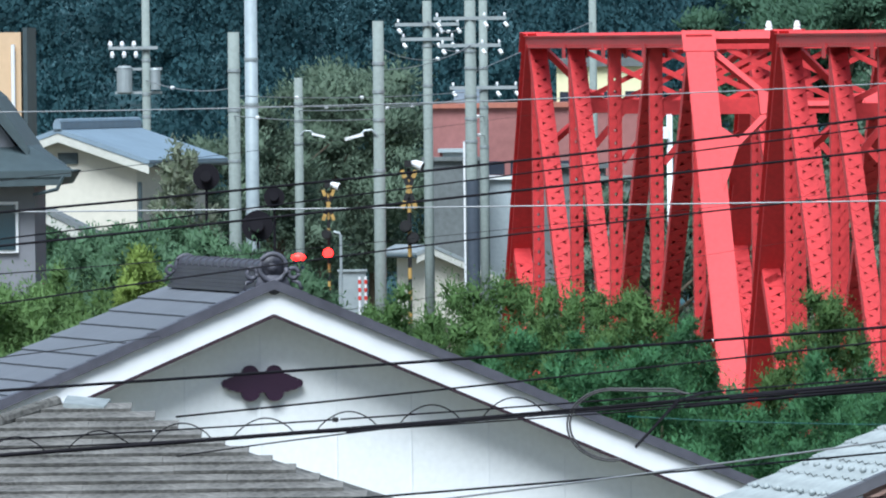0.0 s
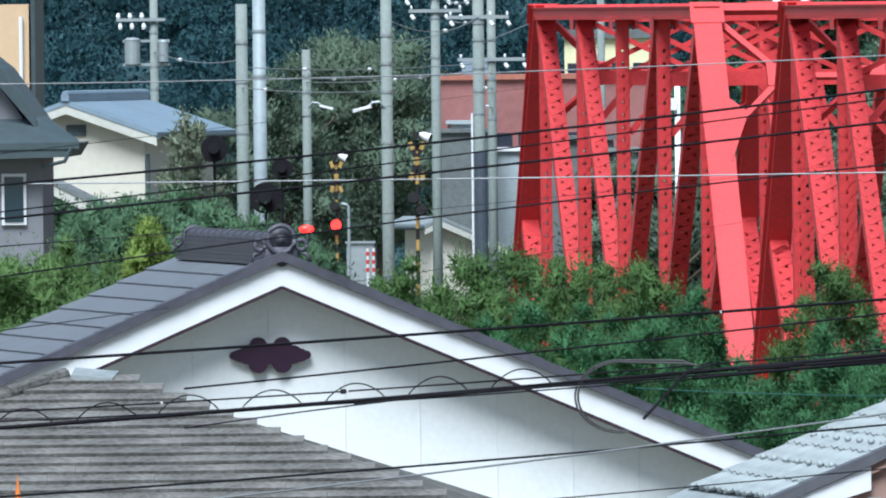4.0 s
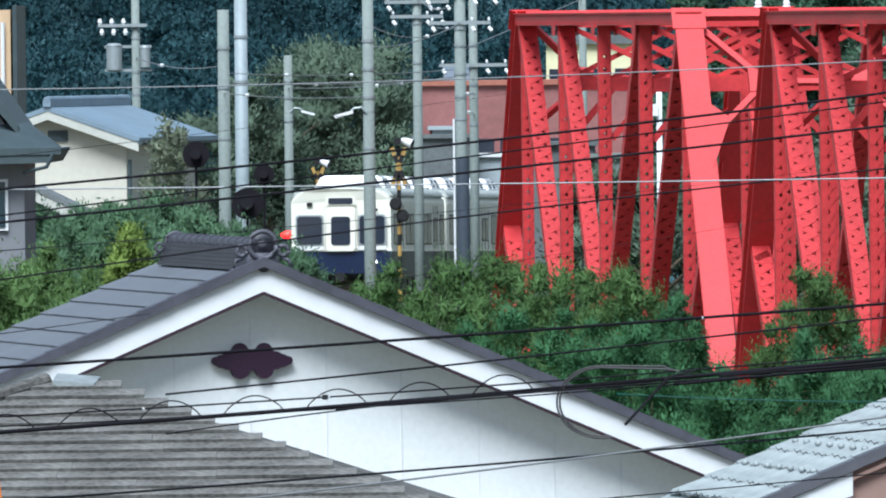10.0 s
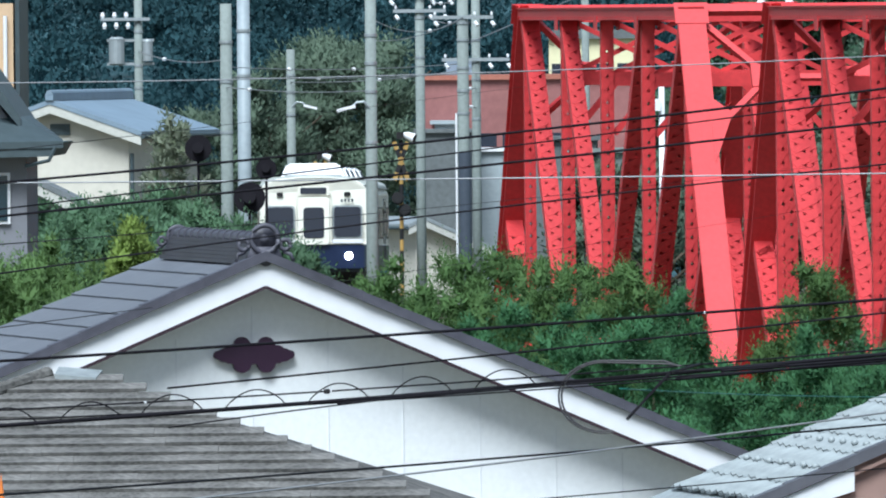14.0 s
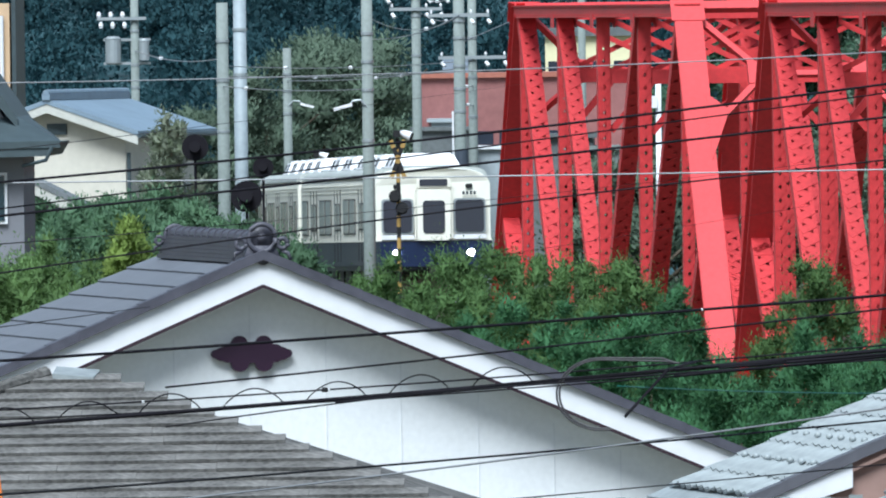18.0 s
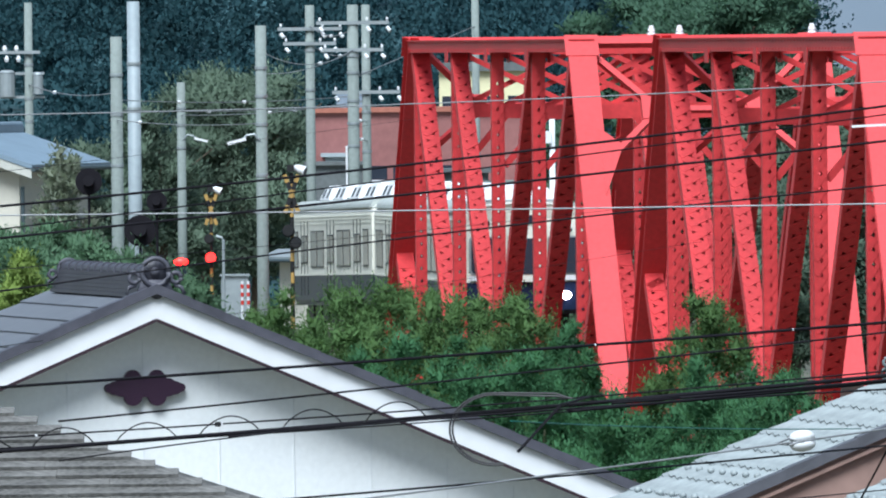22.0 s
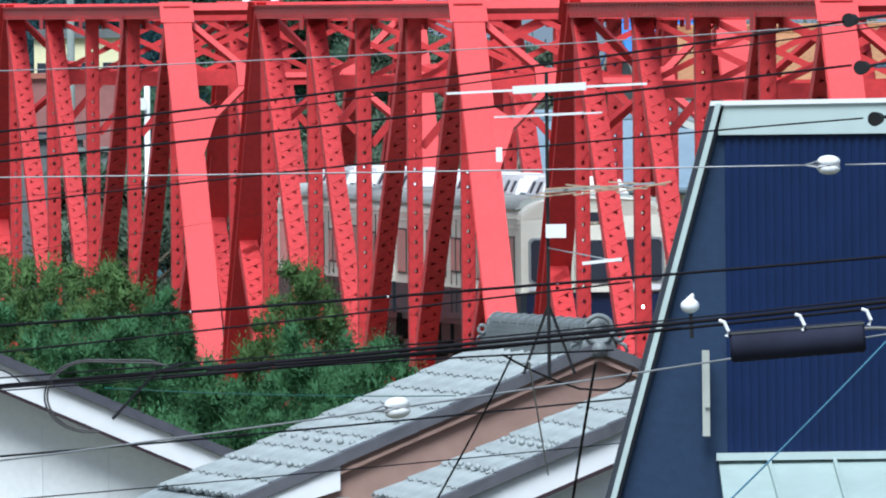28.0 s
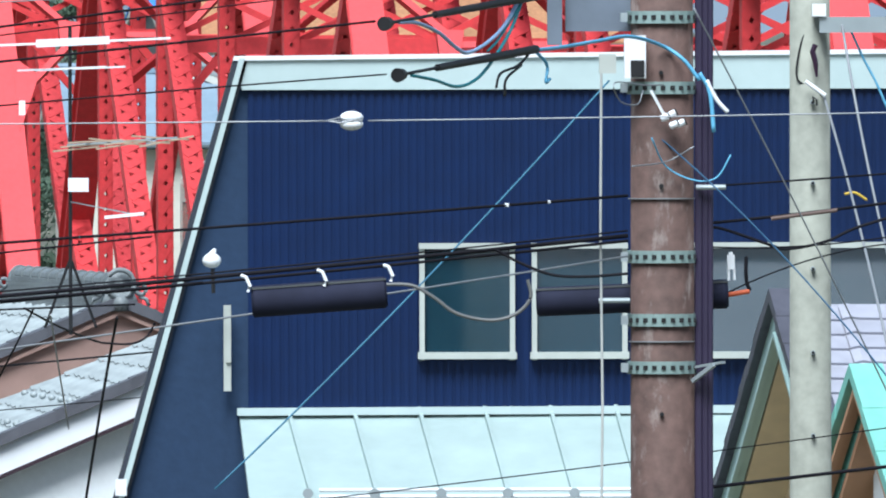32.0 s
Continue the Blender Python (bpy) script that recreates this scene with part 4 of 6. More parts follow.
BLUE_P = mat("pale_blue_grey_pole_paint", (0.29, 0.34, 0.37), 0.5, grain=0.12)
POLES = {}
WAY = "grey concrete utility pole beside the railway"
for b, r, top, w, rings, arms in ((-1291, 545, -8, 22, (60, 130, 220), ()), (-1260, 560, -70, 24, (40, 120), ()), (-1177, 690, 74, 16, (120, 150, 190), ()), (-1035, 500, -25, 21, (50, 100, 150, 240), ()), (-948, 600, -60, 17, (20, 90), ((-18, 0.85), (8, 0.7))),
                            (-872, 590, -60, 21, (30, 60, 110, 150, 190), ((-28, 0.95), (20, 0.8))), (-849, 600, -60, 16, (60, 130, 200), ((95, 0.9),)), (-655, 600, -70, 14, (), ())):
    POLES[b] = o, p, ww = pole(b, r, top, w, CONC if b != -1260 else BLUE_P, WAY if b != -1260 else "pale galvanised steel pole beside the railway", rings=rings)
    for d, hf in arms:
        z = EYE - r * d * TICK
        crossarm(o, z, hf)
        for x in (-hf * 0.9, hf * 0.4, hf * 0.95):
            insulator(o, x, -0.14, z + 0.1, 0.05)
            bm = B()
            tube(bm, [(x, -0.14, z - 0.12), (x + 0.08, -0.2, z - 0.22)], 0.05, 8)
            part("strain_insulator", bm, TRIM, o)

# dark guard round the risers of one pole
o, p, ww = POLES[-872]
bm = B()
tube(bm, [(0.03, -0.03, -0.2), (0.03, -0.03, EYE - 590 * 258 * TICK)], ww * 1.12, 14)
part("riser_guard", bm, GUARD, o, "blue-grey steel riser guard")
bm = B()
tube(bm, [(-ww * 1.2, -0.08, -0.2), (-ww * 1.2, -0.08, EYE - 590 * 190 * TICK)], 0.03, 8)
part("riser_pipe", bm, TRIM, o)

# pole with a transformer, behind the white house
o, p, ww = pole(-1446, 575, -70, 15, CONC, "concrete utility pole carrying a grey transformer", rings=(40, 100, 140))
for z, hf in ((EYE - 575 * 18 * TICK, 0.75),):
    bm = B()
    bar(bm, (-0.95, -0.14, z), (0.3, -0.14, z), 0.08, 0.08)
    part("crossarm", bm, GALV, o)
    for x in (-0.9, -0.6, -0.3):
        insulator(o, x, -0.14, z + 0.1, 0.08)
        insulator(o, x + 0.05, -0.16, z - 0.16, 0.08)
z = EYE - 575 * 75 * TICK
for x, rr, hh in ((-0.55, 0.2, 0.62), (0.24, 0.13, 0.5)):
    bm = B()
    tube(bm, [(x, -0.1, z - hh / 2), (x, -0.1, z + hh / 2)], rr, 14)
    tube(bm, [(x, -0.1, z + hh / 2), (x, -0.1, z + hh / 2 + 0.06)], rr * 1.08, 14, rr * 0.7)
    t_ = part("transformer", bm, GALV, o, "grey cylindrical transformer can")
for dz in (-0.32, 0.28):
    bm = B()
    bar(bm, (-0.8, 0.02, z + dz), (0.4, 0.02, z + dz), 0.07, 0.07)
    part("transformer_arm", bm, GALV, o)

# bright steel mast behind the bridge
o, p, ww = pole(-521, 565, 139, 11, mat("white_steel_mast", (0.75, 0.78, 0.8), 0.4), "white steel mast on the far bank", "mast")
bm = B()
box(bm, (-0.12, -0.1, p.z - 0.55), (0.2, 0.2, 0.3))
part("mast_box", bm, TRIM, o)


# street lamps on the far poles: curved arms
def lamp_arm(key, d, r, reach, side):
    o = POLES[key][0]
    z = EYE - r * d * TICK
    bm = B()
    tube(bm, [(0, -0.1, z), (side * reach * 0.4, -0.12, z + 0.18), (side * reach * 0.8, -0.13, z + 0.16), (side * reach, -0.13, z + 0.08)], 0.03, 6)
    am = part("lamp_arm", bm, GALV, o, "pale curved street lamp arm")
    bm = B()
    box(bm, (0, 0, 0), (0.42, 0.14, 0.07), Matrix.Translation((side * (reach + 0.15), -0.13, z + 0.03)) @ Matrix.Rotation(0.25 * side, 4, "Y"))
    part("lamp_head", bm, TRIM, am)


lamp_arm(-1177, 178, 690, 0.45, 1)
lamp_arm(-1035, 182, 500, 0.4, -1)


# ---- level crossing ----
YEL = mat("yellow_signal_paint", (0.42, 0.26, 0.08), 0.6, grain=0.3)


def crossing_signal(b, top, low, r, lit, label, lamps=((-0.08, -1.42), (0.08, -1.7))):
    p = spot(b, top, r)
    o = thing("crossing_signal", Matrix.Translation((p.x, p.y, 0)), label, "crossing signal")
    h, k = p.z, r * TICK
    zb = EYE - r * low * TICK - 0.8
    n = int((h - zb) / 0.26)
    for i in range(n):
        bm = B()
        tube(bm, [(0, 0, zb + i * 0.26), (0, 0, zb + (i + 1) * 0.26)], 0.048, 10)
        part("pole_band", bm, YEL if i % 2 else BLACK, o)
    bm = B()
    tube(bm, [(0, 0, -0.2), (0, 0, zb)], 0.06, 8)
    part("pole_foot", bm, BLACK, o)
    for s in (-1, 1):
        for i in range(5):
            bm = B()
            f0, f1 = -0.5 + i * 0.2, -0.5 + (i + 1) * 0.2
            bar(bm, (f0 * 0.32, -0.08 - 0.01 * s, h - 0.55 + f0 * 0.9 * s), (f1 * 0.32, -0.08 - 0.01 * s, h - 0.55 + f1 * 0.9 * s), 0.03, 0.1)
            part("crossbuck_band", bm, YEL if i % 2 == 0 else BLACK, o)
    bm = B()
    tube(bm, [(0.06, -0.02, h + 0.06), (0.14, -0.04, h + 0.05), (0.32, -0.09, h - 0.02)], 0.06, 12, 0.115)
    horn = part("loudspeaker", bm, TRIM, o, "white horn loudspeaker")
    bm = B()
    tube(bm, [(0.316, -0.089, h - 0.018), (0.332, -0.094, h - 0.024)], 0.1, 12)
    part("horn_mouth", bm, BLACK, horn)
    bm = B()
    box(bm, (-0.02, -0.1, h + 0.05), (0.16, 0.2, 0.16))
    part("bell_box", bm, BLACK, o)
    for i, (x, dz) in enumerate(lamps):
        on = lit and i == 0
        bm = B()
        tube(bm, [(x, -0.05, h + dz), (x, -0.12, h + dz)], 0.17 if on else 0.15, 16)
        hd = part("lamp_plate", bm, BLACK, o)
        bm = B()
        tube(bm, [(x, -0.1, h + dz), (x, -0.3, h + dz)], 0.155 if on else 0.11, 14)
        part("lamp_lens", bm, RED_LAMP if on else BLACK, hd, "glowing red lamp" if on else "unlit lamp")


crossing_signal(-1126, 267, 480, 668, True, "yellow and black banded level crossing signal with a red lamp lit", ((-0.02, -1.97), (-0.06, -1.42)))
crossing_signal(-983, 232, 470, 530, False, "yellow and black banded level crossing signal with loudspeaker")
p = spot(-1180, 392, 668)                            # lamp unit seen beside the ridge
o = thing("flashing_lamp", Matrix.Translation((p.x, p.y, 0)), "red flashing crossing lamp on a dark post", "crossing signal")
bm = B()
tube(bm, [(0, 0, -0.2), (0, 0, p.z - 0.1)], 0.09, 8)
part("post", bm, BLACK, o)
bm = B()
bmesh.ops.create_uvsphere(bm, u_segments=14, v_segments=8, radius=1, matrix=Matrix.Translation((0, 0, p.z)) @ Matrix.Diagonal((0.23, 0.12, 0.12, 1)))
part("lens", bm, RED_LAMP, o, "glowing red lens", True)
bm = B()
tube(bm, [(0, 0.1, p.z - 0.35), (0, 0.1, p.z - 0.02)], 0.16, 10)
part("housing", bm, NAVY, o)
for b, d, r, s in ((-1342, 248, 470, 0.28), (-1252, 336, 470, 0.33), (-1222, 285, 475, 0.22)):
    p = spot(b, d, r)                                # round dark backing plates of signals
    o = thing("signal_head", Matrix.Translation((p.x, p.y, 0)), "round black signal head on a thin post", "signal")
    bm = B()
    tube(bm, [(0, 0.1, -0.2), (0, 0.1, p.z)], 0.028, 8)
    part("post", bm, CABLE, o)
    bm = B()
    tube(bm, [(0, 0, p.z), (0, 0.06, p.z)], s, 20)
    hd = part("backing_plate", bm, CABLE, o)
    bm = B()
    tube(bm, [(0, -0.25, p.z + 0.02), (0, 0.0, p.z)], s * 0.42, 14)
    part("hood", bm, CABLE, hd)
bm = B()                                             # bent steel pipe beside the crossing
p = spot(-1112, 350, 672)
tube(bm, [(0.12, 0, -0.2), (0.12, 0, p.z - 0.1), (0.08, 0, p.z), (-0.1, 0, p.z + 0.05)], 0.045, 8)
o = new("pipe_post", mesh_of(bm, "pipe_post", GALV))
o.matrix_world = Matrix.Translation((p.x, p.y, 0))
tagged(o, "bent grey steel pipe post at the crossing", "post")
for b, w, d in ((-1085, 48, 418),):
    p = spot(b, d, 676)
    k = 676 * TICK
    bm = B()
    box(bm, (0, 0, p.z / 2), (w * k, 0.5, p.z))
    box(bm, (0, -0.02, p.z + 0.03), (w * k + 0.08, 0.6, 0.06))
    o = new("equipment_cabinet", mesh_of(bm, "equipment_cabinet", GALV))
    o.matrix_world = Matrix.Translation((p.x, p.y, 0))
    tagged(o, "pale grey railway equipment cabinet", "cabinet", "cabinets by the crossing")
RED_M = mat("red_marker", (0.6, 0.05, 0.04), 0.5)
p = spot(-1067, 448, 670)
for k in (-1, 1):
    o = thing("barrier_marker", Matrix.Translation((p.x + k * 0.09, p.y, 0)), "small red and white banded barrier marker", "marker", "markers by the crossing")
    bm = B()
    tube(bm, [(0, 0, -0.1), (0, 0, p.z + 0.35)], 0.04, 8)
    part("stick", bm, TRIM, o)
    for i in range(3):
        bm = B()
        tube(bm, [(0, 0, p.z - 0.35 + i * 0.24), (0, 0, p.z - 0.23 + i * 0.24)], 0.05, 8)
        part("band", bm, RED_M, o, "red band")


# ---- houses on the far bank ----
CREAM = mat("cream_house_wall", (0.6, 0.57, 0.5), 0.8, grain=0.06, scale=6)
ROOF_B = mat("blue_grey_sheet_roof", (0.2, 0.27, 0.34), 0.5, grain=0.1, scale=3)
BARGE = mat("off_white_board_paint", (0.52, 0.52, 0.48), 0.6, grain=0.1)
SLATE_D = mat("dark_slate_roof", (0.055, 0.078, 0.088), 0.55, grain=0.2)
LILAC = mat("grey_lilac_render", (0.2, 0.205, 0.23), 0.8, grain=0.08)


def far_house(b, d, r, deg, left, right, slope, depth, wall, roof, label, name="house", ridge=True):
    """A plain gable house, its nearer apex at bearing b and drop d."""
    p = spot(b, d, r)
    h = thing(name, turned(p, deg), label, "house")
    z = p.z
    for sgn, w in ((-1, left), (1, right)):
        bm = B()
        slab(bm, [(0, 0, z), (sgn * w, 0, z - slope * w), (sgn * w, 0, z - slope * w - 0.12), (0, 0, z - 0.12)], (0, depth, 0))
        rf = part("roof", bm, roof, h)
        bm = B()
        slab(bm, [(0, 0.02, z - 0.12), (sgn * (w - 0.02), 0.02, z - slope * w - 0.12), (sgn * (w - 0.02), 0.02, z - slope * w - 0.34), (0, 0.02, z - 0.34)], (0, 0.06, 0))
        part("bargeboard", bm, BARGE, h)
        bm = B()
        tube(bm, [(sgn * (w + 0.03), 0, z - slope * w - 0.12), (sgn * (w + 0.03), depth, z - slope * w - 0.12)], 0.06, 8)
        part("gutter", bm, SLATE_D, h)
    w0, w1 = left - 0.45, right - 0.45
    bm = B()
    slab(bm, [(0, 0.45, z - 0.14), (-w0, 0.45, z - 0.14 - slope * w0), (-w0, 0.45, 0), (w1, 0.45, 0), (w1, 0.45, z - 0.14 - slope * w1)], (0, depth - 0.9, 0))
    part("wall", bm, wall, h)
    if ridge:
        bm = B()
        box(bm, (0, depth / 2, z + 0.06), (0.2, depth + 0.1, 0.16))
        tube(bm, [(0, -0.05, z + 0.16), (0, depth + 0.05, z + 0.16)], 0.08, 8)
        part("ridge", bm, roof, h)
    return h, z


wh, z = far_house(-1604, 159, 560, -13, 2.5, 2.35, 0.345, 7.6, CREAM, ROOF_B, "cream house with a blue-grey sheet gable roof")
bm = B()
box(bm, (0.15, 0.42, z - 0.75), (0.5, 0.06, 0.28))
part("gable_vent", bm, SLATE_D, wh)
bm = B()
tube(bm, [(2.0, 0.38, 0), (2.0, 0.38, z - 1.35)], 0.05, 8)
part("downpipe", bm, SLATE_D, wh)
for y in (2.5, 4.5, 6.5):
    bm = B()
    box(bm, (1.93, y, z - 2.6), (0.06, 1.0, 0.9))
    wf = part("window", bm, GALV, wh)
    bm = B()
    box(bm, (1.96, y, z - 2.6), (0.06, 0.86, 0.76))
    part("pane", bm, GLASS, wf)


far_house(-1626, 300, 482, 0, 1.0, 1.35, 0.5, 3.0, LILAC, mat("weathered_grey_sheet", (0.17, 0.19, 0.2), 0.7, grain=0.25), "low lean shed with a weathered grey sheet roof", "shed", False)


def dark_house():
    r = 330.0
    k = r * TICK
    p = spot(-1718, 230, r)
    h = thing("house", Matrix.Translation((p.x, p.y, 0)), "grey-lilac house with dark slate roofs", "house")
    z0 = p.z
    bm = B()                                   # steep upper gable, its slope falling east
    slab(bm, [(-1.6, 0, z0 + 2.35), (0.0, 0, z0 + 1.05), (0.52, 0, z0 + 0.3), (0.52, 0, z0 + 0.16), (-0.1, 0, z0 + 0.9), (-1.6, 0, z0 + 2.15)], (0, 5, 0))
    part("upper_roof", bm, SLATE_D, h)
    bm = B()
    slab(bm, [(-1.6, 0.3, z0 + 2.1), (-0.1, 0.3, z0 + 0.9), (0.4, 0.3, z0 + 0.2), (0.4, 0.3, z0 - 0.2), (-1.6, 0.3, z0 - 0.2)], (0, 4.5, 0))
    part("upper_wall", bm, LILAC, h)
    bm = B()                                   # lower hipped roof with a deep eave
    slab(bm, [(-2.6, -0.6, z0 - 0.05), (1.16, -0.6, z0 - 0.02), (0.5, 0.35, z0 + 0.34), (-2.6, 0.35, z0 + 0.34)], (0, 0, -0.1))
    slab(bm, [(1.16, -0.6, z0 - 0.02), (0.95, 4.5, z0 - 0.02), (0.5, 4.0, z0 + 0.34), (0.5, 0.35, z0 + 0.34)], (0, 0, -0.1))
    part("lower_roof", bm, SLATE_D, h)
    bm = B()
    slab(bm, [(-2.6, -0.58, z0 - 0.06), (1.12, -0.58, z0 - 0.04), (1.0, -0.58, z0 - 0.24), (-2.6, -0.58, z0 - 0.3)], (0, 4.8, 0))
    part("eave", bm, SLATE_D, h)
    bm = B()
    box(bm, (-1.0, 1.9, (z0 - 0.2) / 2), (3.2, 4.0, z0 - 0.2))
    part("wall", bm, LILAC, h)
    bm = B()
    tube(bm, [(1.05, -0.62, z0 - 0.1), (0.95, -0.62, z0 - 0.3), (0.6, -0.4, z0 - 0.38)], 0.03, 6)
    part("downpipe", bm, SLATE_D, h)
    for x in (0.18,):
        bm = B()
        box(bm, (x, -0.12, z0 - 0.85), (0.36, 0.08, 0.75))
        w = part("window", bm, TRIM, h)
        bm = B()
        box(bm, (x, -0.15, z0 - 0.85), (0.28, 0.06, 0.66))
        part("pane", bm, WGLASS, w)


dark_house()
k = 640 * TICK
p = spot(-1700, 98, 640)
o = thing("tower_block", Matrix.Translation((p.x, p.y, 0)), "cream apartment block with a white pipe", "building")
bm = B()
box(bm, (-0.3, 3, (p.z + 110 * k) / 2), (78 * k + 0.4, 6, p.z + 110 * k))
PEACH = mat("peach_render", (0.6, 0.42, 0.27), 0.8, grain=0.06)
part("wall", bm, PEACH, o)
bm = B()
tube(bm, [(19 * k, -0.1, 0), (19 * k, -0.1, p.z + 88 * k)], 0.06, 8)
part("pipe", bm, TRIM, o)
bm = B()
box(bm, (39 * k + 0.02, 3, (p.z + 118 * k) / 2), (0.12, 6.2, p.z + 118 * k))
part("dark_return", bm, SLATE_D, o)

# behind the bridge: brick-red hall, grey sheds, the cream block
# hall red is muted towards pink, with the distant haze in the colour
BRICK = mat("hazed_brick_red_cladding", (0.3, 0.125, 0.12), 0.75, grain=0.15, scale=4, big=0.4)
GREYW = mat("grey_blue_cladding", (0.13, 0.145, 0.15), 0.8, grain=0.2)
k = 750 * TICK
p = spot(-755, 131, 750)
o = thing("hall", Matrix.Translation((p.x, p.y, 0)), "long brick-red clad hall with a row of windows", "building")
bm = B()
box(bm, (0, 3, p.z / 2), (392 * k, 6, p.z))
part("wall", bm, BRICK, o)
bm = B()
box(bm, (0, 3, p.z + 0.08), (396 * k, 6.3, 0.16))
part("roof_edge", bm, mat("rusty_red_sheet_roof", (0.38, 0.14, 0.1), 0.6, grain=0.15), o)
for i in range(6):
    bm = B()
    box(bm, (-3.0 + i * 0.8, -0.02, p.z - 2.0), (0.6, 0.06, 0.45))
    part("window", bm, GLASS, o)
bm = B()
box(bm, (-125 * k, 4, p.z + 0.35), (50 * k, 3, 0.55))
part("roof_vent", bm, ROOF_B, o, "blue-grey roof vent housing")
PALEW = mat("pale_blue_grey_cladding", (0.34, 0.39, 0.42), 0.7, grain=0.1)
for b, w, d, r, m_, lab in ((-712, 150, 240, 612, GREYW, "plain grey flat-roofed shed on the far bank"), (-630, 120, 262, 612, CONC, "low concrete flat-roofed building on the far bank"),
                            (-905, 95, 224, 742, GREYW, "grey clad store with a flat roof beside the railway"), (-901, 44, 209, 748, PALEW, "pale blue-grey clad annex behind the store"), (-815, 80, 258, 745, PALEW, "low pale building behind the bridge's end")):
    p = spot(b, d, r)
    kk = r * TICK
    o = thing("shed", Matrix.Translation((p.x, p.y, 0)), lab, "building")
    bm = B()
    box(bm, (0, 1.2, p.z / 2), (w * kk, 2.4, p.z))
    part("wall", bm, m_, o)
    bm = B()
    box(bm, (0, 1.2, p.z + 0.06), (w * kk + 0.3, 2.7, 0.12))
    part("roof", bm, TRIM if b == -815 else m_, o)
h, z = far_house(-941, 372, 735, 24, 0.6, 2.4, 0.42, 3.2, CREAM, GALV, "small white gabled hut by the line", "hut", False)
k = 775 * TICK
p = spot(-645, 60, 775)
o = thing("apartment_block", Matrix.Translation((p.x, p.y, 0)), "pale cream apartment block behind the bridge", "building")
bm = B()
box(bm, (0, 4, p.z / 2), (150 * k, 8, p.z))
part("wall", bm, mat("pale_cream_render", (0.75, 0.7, 0.45), 0.8, grain=0.05), o)
bm = B()
box(bm, (0, 4, p.z + 0.15), (156 * k, 8.4, 0.3))
part("roof_edge", bm, GREYW, o)
for i in range(4):
    bm = B()
    box(bm, (-1.1 + i * 0.75, -0.02, p.z - 1.3), (0.5, 0.08, 0.9))
    part("window", bm, GLASS, o)

# roofs seen through the bridge towards the east
ORANGE = mat("orange_brown_tile", (0.42, 0.2, 0.1), 0.7, grain=0.25, scale=8, vary=0.1)
BLUE_R = mat("bright_blue_sheet", (0.06, 0.2, 0.55), 0.4, grain=0.1)
for b, d, r, deg, lf, rt, sl, dp, wl, rf, lab in ((390, 62, 650, -84, 3.5, 3.5, 0.45, 8.0, CREAM, ORANGE, "house with an orange-brown tiled roof"), (310, 40, 700, -80, 3.0, 3.2, 0.5, 3.6, GREYW, BLUE_R, "house with a bright blue sheet roof"),
                                            (150, 212, 560, -82, 2.6, 3.4, 0.5, 5.0, CREAM, ROOF_B, "house with a blue-grey tiled roof across the river"), (420, 200, 560, -6, 2.4, 2.4, 0.42, 6.0, CREAM, GALV, "white gabled house across the river"),
                                            (700, 60, 640, -82, 3.5, 3.5, 0.45, 9.0, CREAM, ORANGE, "long house with an orange-brown tiled roof")):
    far_house(b, d, r, deg, lf, rt, sl, dp, wl, rf, lab)
for i, (b, d, r, w) in enumerate(((120, 60, 760, 6.0), (-60, 40, 800, 7.0), (260, 75, 780, 6.0), (560, 30, 800, 7.0), (20, 130, 660, 5.0), (800, 30, 800, 7.0), (1000, 20, 800, 7.0))):
    far_tree(b, d, r, w, 9000, LEAF_M, "green tree among the far houses", 50 + i, 0.11)


# ---- overhead wires ----
STRUNG = []     # (first bearing, last bearing, drop at a bearing, range at a bearing)


def wire(a, b, c, r, thick, m, label, r1=None, name="overhead_wire"):
    """A wire through three places (bearing, drop), thick ticks across, from range r to r1."""
    r1 = r1 or r
    def drop(u):
        return sum(p[1] * math.prod((u - q[0]) / (p[0] - q[0]) for q in (a, b, c) if q is not p) for p in (a, b, c))
    STRUNG.append((a[0], c[0], drop, lambda u: r + (r1 - r) * (u - a[0]) / (c[0] - a[0])))
    bm = B()
    pts = []
    n = 28
    for i in range(n + 1):
        u = a[0] + (c[0] - a[0]) * i / n
        pts.append(spot(u, drop(u), r + (r1 - r) * i / n))
    tube(bm, pts, thick * TICK * r * 0.5, 6)
    return tagged(new(name, mesh_of(bm, name, m, True)), label, "cable", "overhead wires")


def on_wire(u, d, far=False):
    """The drop and range of the wire that hangs nearest to a bearing and drop."""
    w = min((w for w in STRUNG if w[0] <= u <= w[1] and (w[3](u) > 300) == far), key=lambda w: abs(w[2](u) - d))
    return w[2](u), w[3](u)


def ball_insulator(u, d, r, s, tilt=0.0):
    """A white china guy insulator: an egg with a groove round it."""
    o = thing("guy_insulator", Matrix.Translation(spot(u, d, r)) @ Matrix.Rotation(tilt, 4, "Y"), "white porcelain egg insulator on a wire", "insulator", "insulators on the wires")
    for k in (-1, 1):
        bm = B()
        bmesh.ops.create_uvsphere(bm, u_segments=18, v_segments=10, radius=1, matrix=Matrix.Translation((0, 0, k * s * 0.28)) @ Matrix.Diagonal((s, s * 0.8, s * 0.55, 1)))
        part("half_shell", bm, TRIM, o, smooth=True)
    bm = B()
    tube(bm, [(-s * 2.0, 0, 0.0), (-s * 0.9, -s * 0.5, -s * 0.2), (0, -s * 0.78, 0), (s * 0.9, -s * 0.4, 0.0)], s * 0.08, 6)
    tube(bm, [(-s * 2.0, 0, 0.0), (-s * 0.9, -s * 0.5, s * 0.3), (-s * 0.4, -s * 0.6, s * 0.1)], s * 0.08, 6)
    part("wire_loop", bm, CABLE_G, o)


